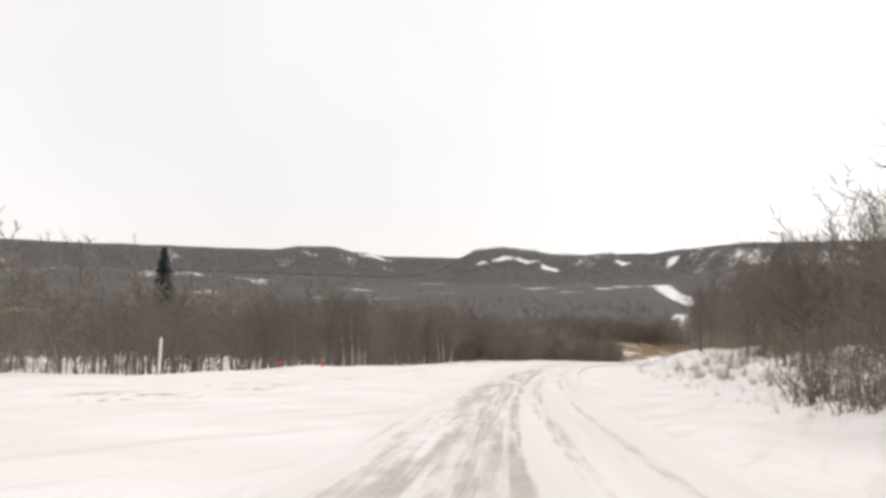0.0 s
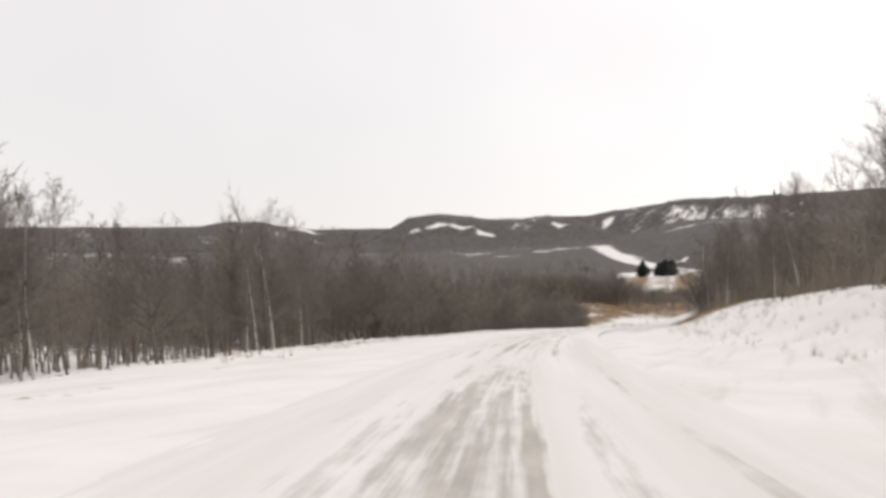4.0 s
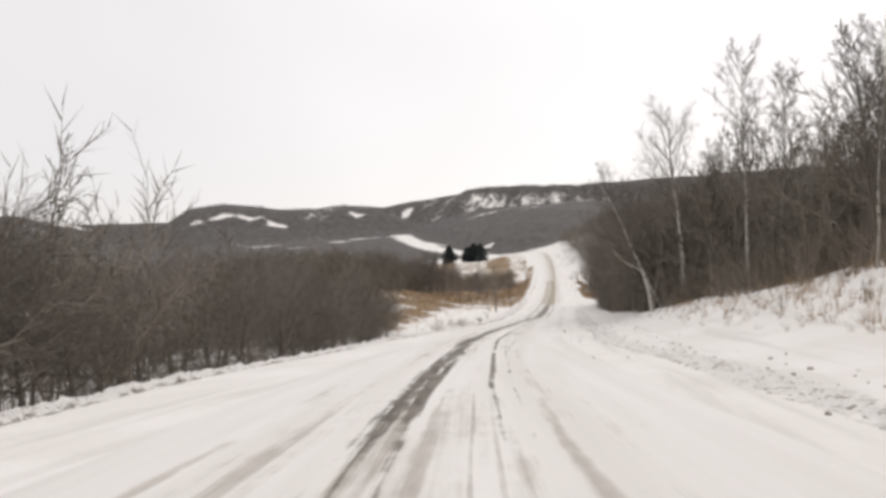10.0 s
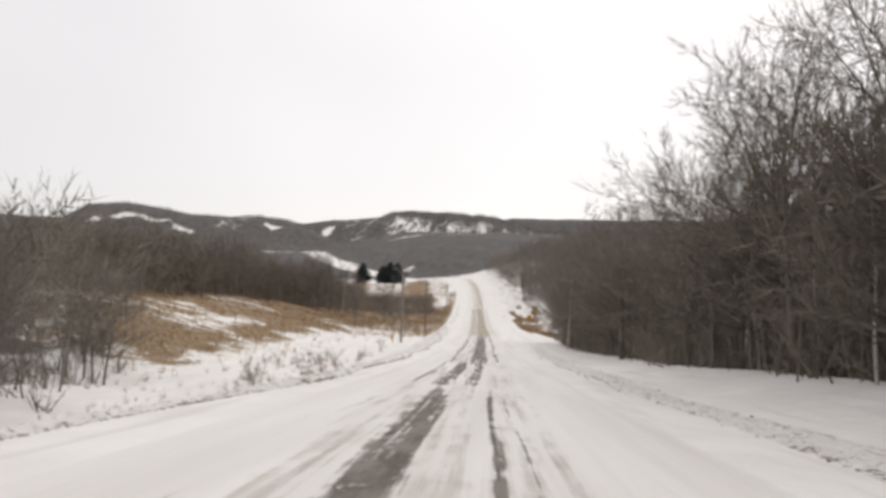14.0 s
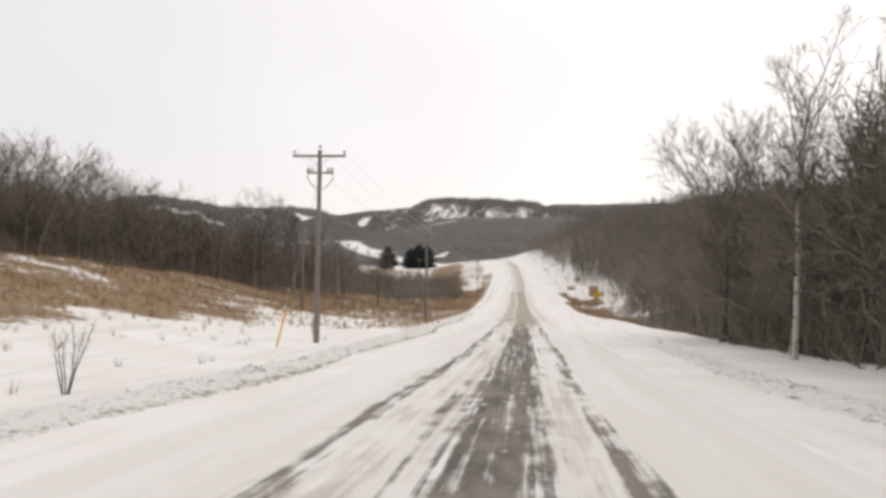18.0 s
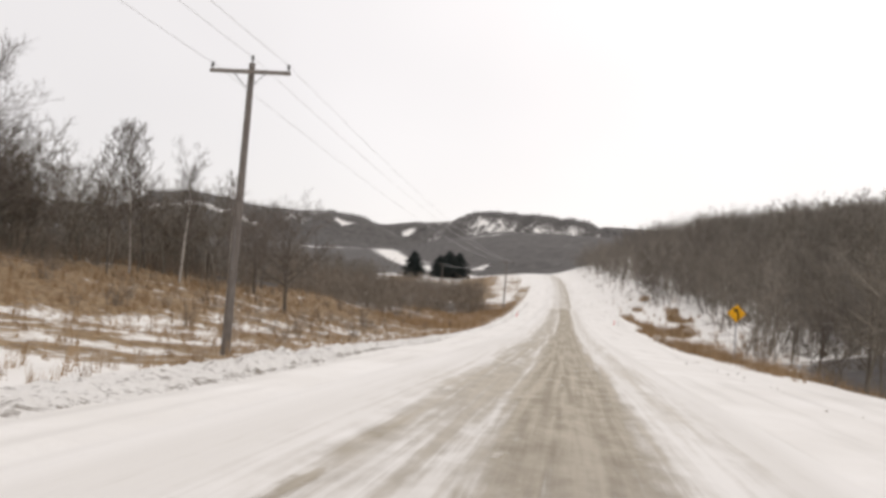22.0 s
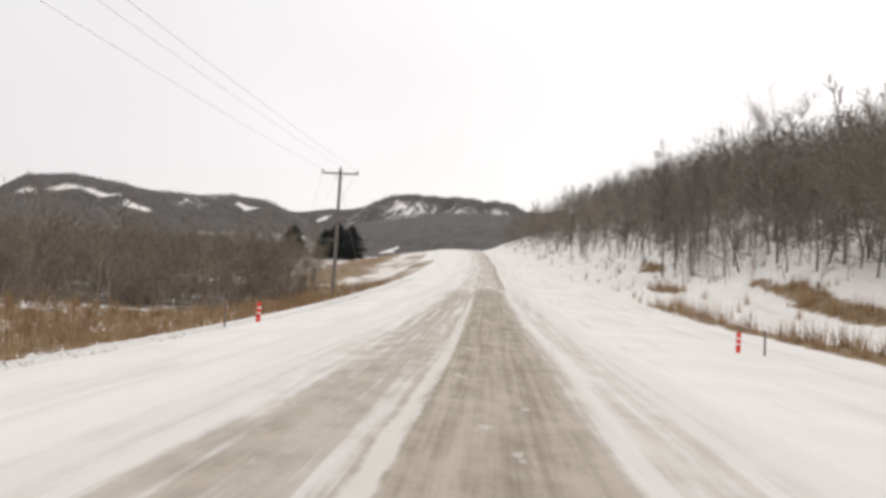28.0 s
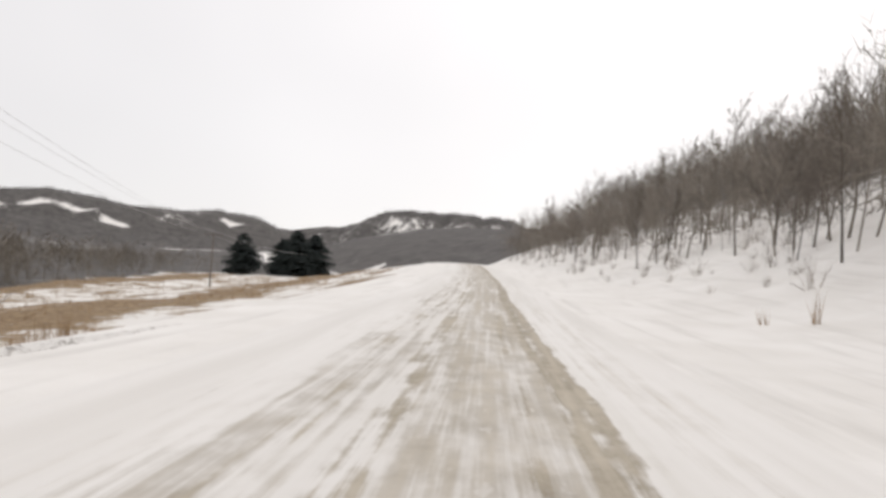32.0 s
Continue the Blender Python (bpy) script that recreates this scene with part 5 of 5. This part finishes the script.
# ---- spruces by the meadow ----
def spruce(seed, height, wide):
    q = np.random.default_rng(seed)
    ob = tagged(new("spruce_tree"), "dark green spruce standing by the snowy meadow", "tree", "spruces by the meadow")
    array_part("trunk", tubes(np.array([[0, 0, -0.4]]), np.array([[0, 0, height]]), np.array([height * 0.02]), np.array([0.03]), 7), M_BARK, ob)
    cones = []
    z = height * 0.06
    while z < height * 0.97:
        f = z / height
        reach = wide * (0.8 + 0.5 * f if f < 0.4 else max(0.0, 1 - ((f - 0.4) / 0.6) ** 1.6) ** 0.8) + 0.15
        for j in range(13):
            a = q.uniform(0, 6.28)
            l = reach * q.uniform(0.7, 1.1)
            b = np.array([0, 0, z + q.uniform(-0.2, 0.2)])
            e = b + np.array([math.cos(a) * l, math.sin(a) * l, -0.22 * l + q.uniform(-0.1, 0.25)])
            cones.append((b, e, 0.32 * (1 - z / height) + 0.14, 0))
            for t in np.linspace(0.2, 0.95, 4):
                for s in (-1, 1):
                    m = b + (e - b) * t
                    w = a + s * q.uniform(0.5, 1.0)
                    cones.append((m, m + np.array([math.cos(w), math.sin(w), -0.35]) * l * 0.5 * (1.15 - t), 0.3, 0))
        z += min(height * 0.045, 0.75)
    array_part("needles", seg_arrays(cones, 3), M_CONIFER, ob)
    return ob


SPRUCES = [spruce(400 + i, h, w) for i, (h, w) in enumerate(((14, 6.4), (13, 6.2), (14.5, 6.4)))]
for i, (x, y, s) in enumerate(((-84, 800, 1.1), (-68, 792, 1.0), (-62, 786, 1.08), (-57.5, 793, 1.05), (-65, 803, 1.12))):
    m = pose(x, y, float(land(x, y)), 0, 0, 61 * i)
    if i < 3:
        SPRUCES[i].matrix_basis = m @ Matrix.Scale(s, 4)
    else:
        copy_thing(SPRUCES[i % 3], m).scale = (s,) * 3
lone = spruce(410, 31, 3.0)
tagged(lone, "single dark spruce standing among bare creek trees", "tree")
lone.matrix_basis = pose(-108, 147, float(land(-108, 147)), 0, 0, 40)


# ---- power line ----
def utility_pole(x, y, height, low_arm, label, turn=0.0, lean=(0, 0)):
    ob = tagged(new("utility_pole"), label, "utility pole", "power line along the road")
    ob.matrix_basis = pose(x, y, float(land(x, y)), lean[0], lean[1], turn)
    bm = bmesh.new()
    rod(bm, (0, 0, -0.6), (0, 0, height), 0.17, 0.11, 14)
    part("shaft", bm, M_POLE, ob)
    arm_z = height - 0.35
    bm = bmesh.new()
    box(bm, (3.0, 0.11, 0.13), pose(0, -0.15, arm_z), 0.012)
    arm = part("crossarm", bm, M_POLE, ob)
    for s in (-1, 1):
        bm = bmesh.new()
        rod(bm, (s * 0.62, -0.2, arm_z - 0.05), (s * 0.02, -0.16, arm_z - 0.62), 0.018, sides=6)
        part("brace", bm, M_STEEL, ob)
    for s, z in ((-1.42, arm_z), (1.42, arm_z), (0.0, height - 0.02)):
        bm = bmesh.new()
        rod(bm, (s, -0.15 if s else 0, z + 0.05), (s, -0.15 if s else 0, z + 0.16), 0.02, sides=6)
        for k, rr in enumerate((0.07, 0.055, 0.065)):
            rod(bm, (s, -0.15 if s else 0, z + 0.16 + 0.05 * k), (s, -0.15 if s else 0, z + 0.205 + 0.05 * k), rr, rr * 0.7, 10)
        part("insulator", bm, M_DARK, arm if s else ob)
    if low_arm:
        z2 = height - 1.25
        bm = bmesh.new()
        box(bm, (1.5, 0.09, 0.1), pose(0, 0.16, z2), 0.01)
        low = part("lower_arm", bm, M_POLE, ob)
        for s in (-0.7, -0.45, 0.45, 0.7):
            bm = bmesh.new()
            rod(bm, (s, 0.16, z2 + 0.03), (s, 0.16, z2 + 0.28), 0.05, 0.035, 8)
            part("cutout", bm, M_DARK, low)
        for s in (-1, 1):
            bm = bmesh.new()
            pts = [(s * (0.75 - 0.15 * math.cos(k / 8 * math.pi)) * (1 if k < 5 else 1 - (k - 4) * 0.2), 0.2, z2 + 0.35 - k * 0.16) for k in range(9)]
            for a, b in zip(pts, pts[1:]):
                rod(bm, a, b, 0.02, sides=5)
            part("jumper_cable", bm, M_DARK, ob)
    bm = bmesh.new()
    for k in range(5):
        box(bm, (0.012, 0.012, 0.3), pose(0.0, -0.16 - 0.0, height * 0.3 + k * 0.3))
    part("ground_wire", bm, M_STEEL, ob)
    return ob


POLES = [(-11.4, 341.6, 10.8, True, 1.0), (-11.25, 393.0, 10.5, False, 2.0), (-12.0, 532.0, 10.6, False, 0.0), (-47, 668, 9.5, False, 14), (-66, 845, 9.5, False, 10)]
for x, y, h, low, turn in POLES:
    utility_pole(x, y, h, low, "weathered wooden utility pole with crossarm" + (", fuse cutouts and jumper cables" if low else " and insulators"), turn)


def wire(a, b, sag):
    a, b = Vector(a), Vector(b)
    n = 22
    pts = [a.lerp(b, k / n) + Vector((0, 0, -4 * sag * (k / n) * (1 - k / n))) for k in range(n + 1)]
    p = np.array([tuple(q) for q in pts])
    arrays = shoot_tubes((p[None], np.full((1, n + 1), 0.011), None), 4)
    return tagged(new("power_line_wire", raw_mesh("power_line_wire", *arrays, M_WIRE)), "thin grey power line wire strung between poles", "wire", "power line wires")


for (x0, y0, h0, _, _), (x1, y1, h1, _, _) in zip(POLES, POLES[1:]):
    for off, up in ((-1.42, -0.08), (1.42, -0.08), (0, 0.22)):
        wire((x0 + off, y0 - 0.15, float(land(x0, y0)) + h0 + up), (x1 + off, y1 - 0.15, float(land(x1, y1)) + h1 + up), 0.011 * (y1 - y0))


def guy_wire(x, y, h, gx, gy, marker):
    ob = tagged(new("guy_wire"), "steel guy wire with a yellow plastic marker", "guy wire")
    g = Vector((gx, gy, float(land(gx, gy)) - 0.05))
    t = Vector((x, y, float(land(x, y)) + h))
    ob.matrix_basis = Matrix.Translation(g)
    p = np.array([(0, 0, 0), tuple(t - g)])
    array_part("cable", tubes(p[:1], p[1:], np.array([0.012]), np.array([0.012]), 5), M_STEEL, ob)
    if marker:
        d = (t - g).normalized()
        bm = bmesh.new()
        rod(bm, d * 0.1, d * 2.1, 0.045, sides=10)
        part("marker_sleeve", bm, M_YELLOW, ob, "yellow plastic sleeve")


guy_wire(-11.4, 341.6, 9.3, -12.1, 336.5, True)
guy_wire(-12.0, 532.0, 9.6, -11.0, 541.0, False)


# ---- road furniture ----
def curve_sign(x, y, clear, turn):
    ob = tagged(new("curve_warning_sign"), "yellow diamond road sign with a black left-curve arrow on a post", "road sign")
    z = float(land(x, y))
    ob.matrix_basis = pose(x, y, z, 0, 0, turn)
    top = clear - z
    bm = bmesh.new()
    box(bm, (0.06, 0.04, top + 0.75 + 0.5), pose(0, 0.04, (top + 0.75 - 0.5) / 2), 0.006)
    part("post", bm, M_STEEL, ob)
    side_len = 0.914
    bm = bmesh.new()
    box(bm, (side_len, 0.006, side_len), pose(0, 0, top, 0, 45, 0))
    face = part("sign_panel", bm, M_YELLOW, ob)
    for a in range(4):
        bm = bmesh.new()
        c = Matrix.Translation((0, -0.006, top)) @ pose(0, 0, 0, 0, 45 + 90 * a, 0)
        box(bm, (side_len - 0.06, 0.003, 0.016), c @ pose(0, 0, side_len / 2 - 0.035))
        part("border_stripe", bm, M_BLACK, face)
    # arrow: shaft rises, then bends to the left with a head
    bm = bmesh.new()
    pts = [(0.11, -0.4), (0.11, -0.1), (0.09, 0.02), (0.04, 0.12), (-0.04, 0.2)]
    for (x0, z0), (x1, z1) in zip(pts, pts[1:]):
        l, ang = math.hypot(x1 - x0, z1 - z0) + 0.03, math.degrees(math.atan2(x1 - x0, z1 - z0))
        box(bm, (0.12, 0.003, l), pose((x0 + x1) / 2, -0.008, top + (z0 + z1) / 2, 0, ang, 0))
    v = [bm.verts.new((px, -0.0075, top + pz)) for px, pz in ((-0.24, 0.36), (0.1, 0.27), (-0.13, 0.05))]
    w = [bm.verts.new((q.co.x, -0.0105, q.co.z)) for q in v]
    bm.faces.new(v), bm.faces.new(w[::-1])
    for i in range(3):
        bm.faces.new((v[i], v[(i + 1) % 3], w[(i + 1) % 3], w[i]))
    part("curve_arrow", bm, M_BLACK, face, "black curved arrow")
    return ob


curve_sign(12.2, 423.0, -22.1, 0)


def delineator(x, y, tall=1.05, turn=0):
    ob = tagged(new("delineator_post"), "orange-red flexible marker post with white reflective bands", "marker post", "red marker posts")
    ob.matrix_basis = pose(x, y, float(land(x, y)), 0, 0, turn)
    bm = bmesh.new()
    box(bm, (0.14, 0.05, tall + 0.3), pose(0, 0, (tall - 0.3) / 2), 0.018)
    part("post", bm, M_RED, ob)
    for z in (tall - 0.18, tall - 0.36):
        bm = bmesh.new()
        box(bm, (0.146, 0.056, 0.07), pose(0, 0, z), 0.004)
        part("reflective_band", bm, M_WHITE, ob, "white reflective band")
    return ob


def disc_marker(x, y, top):
    ob = tagged(new("disc_marker"), "round red reflector disc on a thin post", "marker post")
    z = float(land(x, y))
    ob.matrix_basis = pose(x, y, z)
    bm = bmesh.new()
    rod(bm, (0, 0.03, -0.3), (0, 0.03, top - z), 0.025, sides=8)
    part("post", bm, M_STEEL, ob)
    bm = bmesh.new()
    rod(bm, (0, -0.012, top - z), (0, 0.004, top - z), 0.17, sides=24)
    disc = part("disc", bm, M_RED, ob, "red reflective disc")
    bm = bmesh.new()
    rod(bm, (0, -0.018, top - z), (0, -0.012, top - z), 0.02, sides=8)
    part("bolt", bm, M_STEEL, disc)


disc_marker(3.07, 57.96, -4.77)


def thin_stake(x, y, tall, material, label):
    ob = tagged(new("marker_stake"), label, "marker stake")
    ob.matrix_basis = pose(x, y, float(land(x, y)), 2, -2, 20)
    bm = bmesh.new()
    rod(bm, (0, 0, -0.3), (0, 0, tall), 0.035, 0.03, 8)
    part("stake", bm, material, ob)
    bm = bmesh.new()
    rod(bm, (0, 0, tall), (0, 0, tall + 0.03), 0.036, 0.02, 8)
    part("cap", bm, material, ob)
    return ob


for x, y, h in ((5.1, 61.7, 0.95), (-7.4, 369.6, 0.8), (-6.9, 494.2, 0.62), (8.5, 493.6, 0.62), (-22.1, 259.2, 0.9), (-3.5, 70.0, 0.8)):
    delineator(x, y, h)
thin_stake(2.6, 61.0, 1.2, M_POLE, "grey wooden stake beside the red marker post")
thin_stake(-7.9, 368.6, 1.1, M_POLE, "grey wooden stake beside the red marker post")
thin_stake(-7.6, 493.0, 0.75, M_POLE, "grey wooden stake beside the red marker post")
thin_stake(9.1, 493.0, 0.75, M_POLE, "grey wooden stake beside the red marker post")


def white_post(x, y, tall):
    ob = tagged(new("white_post"), "tall white round post standing in the snow", "post")
    ob.matrix_basis = pose(x, y, float(land(x, y)), 0, 2.0, 0)
    bm = bmesh.new()
    rod(bm, (0, 0, -0.4), (0, 0, tall), 0.12, 0.12, 14)
    part("tube", bm, M_WHITE, ob)
    bm = bmesh.new()
    rod(bm, (0, 0, tall), (0, 0, tall + 0.05), 0.125, 0.09, 14)
    part("cap", bm, M_WHITE, ob)


white_post(-3.0, 49.2, 3.2)

# leafless shrub in the snowy field
def shrub(x, y, tall):
    ob = tagged(new("shrub"), "small leafless shrub with upright stems in snow", "shrub")
    ob.matrix_basis = pose(x, y, float(land(x, y)))
    q = np.random.default_rng(int(abs(x * 11)))
    for j in range(6):
        a, s = j * 1.05 + q.uniform(-0.3, 0.3), q.uniform(0.1, 0.42)
        e = np.array([math.cos(a) * math.sin(s), math.sin(a) * math.sin(s), math.cos(s)]) * tall * q.uniform(0.75, 1.05)
        segs, fine, _ = along(np.array([0.06 * math.cos(a), 0.06 * math.sin(a), -0.1]), e, 0.022, 0.008, 3, 0.03, q)
        for k in range(7):
            p = fine[int(q.integers(4, len(fine)))]
            d = q.normal(0, 1, 3) * (1, 1, 0.4) + (0, 0, 1.2)
            segs.append((p, p + d / np.linalg.norm(d) * tall * q.uniform(0.12, 0.3), 0.008, 0))
        array_part("stem", seg_arrays(segs, 4), M_BARK, ob)


shrub(-11.3, 317.0, 1.9)
shrub(-13.5, 349.0, 1.3)
shrub(-19.0, 442.0, 1.8)

# fence posts and dead snags on the grassy slope
def snag(x, y, tall, label):
    ob = tagged(new("snag"), label, "dead tree")
    ob.matrix_basis = pose(x, y, float(land(x, y)), 1, 1.5, 0)
    q = np.random.default_rng(int(abs(x * 7 + y)))
    pts = np.array([(q.normal(0, 0.05), q.normal(0, 0.05), z) for z in np.linspace(-0.3, tall, 7)])
    rr = np.linspace(0.17, 0.07, 7)
    array_part("trunk", shoot_tubes((pts[None], rr[None], None), 7), M_BARK, ob, smooth=True)
    stubs = []
    for j in range(9):
        k = int(q.integers(3, 7))
        a = q.uniform(0, 6.28)
        stubs.append((pts[k], pts[k] + np.array([math.cos(a) * 0.5, math.sin(a) * 0.5, 0.5]) * q.uniform(0.4, 1.3), 0.03, 0))
    array_part("branch_stubs", seg_arrays(stubs, 3), M_BARK, ob)


def bare_pole(x, y, tall, label):
    ob = tagged(new("wooden_pole"), label, "pole")
    ob.matrix_basis = pose(x, y, float(land(x, y)), 0.5, -0.8, 0)
    bm = bmesh.new()
    rod(bm, (0, 0, -0.6), (0, 0, tall), 0.16, 0.1, 12)
    part("shaft", bm, M_POLE, ob)
    bm = bmesh.new()
    rod(bm, (0, 0, tall), (0, 0, tall + 0.12), 0.1, 0.02, 12)
    part("cap", bm, M_DARK, ob)


bare_pole(-25.3, 388.6, 10.0, "dark bare wooden pole standing on the grass slope")
snag(-37.7, 407.0, 10.5, "tall bare trunk on the grass slope")

# snow windrows thrown up by the plough along the shoulders
def windrow(label, sign, y0, y1, middle, half, tall, seed, soil=(0.25, 0.25)):
    q = np.random.default_rng(seed)
    ys = np.arange(y0, y1, 0.4)
    us = np.linspace(0, 1, 11)
    Y, U = np.meshgrid(ys, us, indexing="ij")
    swell = 0.55 + 0.45 * fuzz(Y * 0.9, Y * 0.37, 7.0)
    ends = np.clip((Y - y0) / 15, 0, 1) * np.clip((y1 - Y) / 15, 0, 1)
    D = middle(Y) + (U - 0.5) * 2 * half * (0.75 + 0.4 * fuzz(Y, Y * 0.5 + 40, 9.0)) + 0.25 * np.sin(Y * 0.21)
    X = road_x(Y) + sign * D / road_cos(Y)
    lump = q.normal(0, 0.42, Y.shape) + 0.5 * fuzz(X * 3, Y * 3, 1.4)
    Z = land(X, Y) - 0.05 + np.sin(np.pi * U) ** 0.8 * (tall * swell * (0.6 + lump) * ends + 0.04)
    h, w = Y.shape
    i = np.arange((h - 1) * w).reshape(h - 1, w)[:, :-1].ravel()
    f = np.stack([i, i + 1, i + w + 1, i + w], 1)
    me = raw_mesh("snow_windrow", np.stack([X, Y, Z], -1).reshape(-1, 3), f, M_WINDROW, True)
    me.uv_layers.new(name="UVMap").data.foreach_set("uv", np.stack([U, Y], -1).reshape(-1, 2)[f.ravel()].astype(np.float32).ravel())
    me.attributes.new("soil", "FLOAT", "POINT").data.foreach_set("value", np.interp(Y, (250, 268, 300, 318), (soil[0], soil[1], soil[1], soil[0])).astype(np.float32).ravel())
    tagged(new("snow_windrow", me), label, "snow bank", kind="stuff")


windrow("low ridge of dirty ploughed snow along the shoulder", -1, 95, 318, lambda y: shoulder_left(y) - np.interp(y, [95, 240, 270, 318], [0.4, 0.4, 0.7, 0.5]), 0.75, 0.2, 5, (0.3, 0.75))
windrow("ridge of lumpy soiled snow along the shoulder", -1, 285, 430, lambda y: shoulder_left(y) - 0.3, 1.6, 0.2, 6)
windrow("lumpy ridge of ploughed snow below the trees", 1, 160, 345, lambda y: np.interp(y, [160, 196, 240, 300, 345], [6.9, 6.9, 7.1, 7.4, 7.6]), 1.0, 0.13, 7, (0.12, 0.2))
windrow("low crusted snow ridge beside the ditch", -1, 440, 560, lambda y: 7.6 + 0 * y, 0.6, 0.12, 8)

# windrow of clods along the shoulders
def clods():
    q = np.random.default_rng(77)
    protos = []
    for i in range(4):
        bm = bmesh.new()
        bmesh.ops.create_icosphere(bm, subdivisions=1, radius=1.0)
        for v in bm.verts:
            v.co *= q.uniform(0.65, 1.2)
            v.co.z *= 0.6
        bm.verts.ensure_lookup_table()
        protos.append((np.array([tuple(v.co) for v in bm.verts]), np.array([[w.index for w in f.verts] for f in bm.faces])))
        bm.free()
    pl = []
    for sign, y0, y1, count, mid, wide in ((-1, 60, 330, 900, 0, 0.4), (-1, 335, 440, 420, 0, 0.4), (1, 160, 330, 420, 7.2, 0.5), (1, 150, 240, 130, 7.6, 1.2), (1, 330, 420, 60, 8.2, 0.4), (-1, 460, 540, 90, 0, 0.4)):
        y = q.uniform(y0, y1, count)
        d = (mid or shoulder_left(y) + 0.4) + q.normal(0, wide, count)
        x = road_x(y) + sign * d / road_cos(y)
        pl.append(np.stack([x, y, land(x, y) + 0.02], 1))
    pl = np.concatenate(pl)
    stuff("snow_clods", strew(protos, pl, 0.025 + 0.07 * q.random(len(pl)) ** 2.2, q), M_CLOD, "dirty lumps of ploughed snow along the shoulders", "snow clods")


clods()
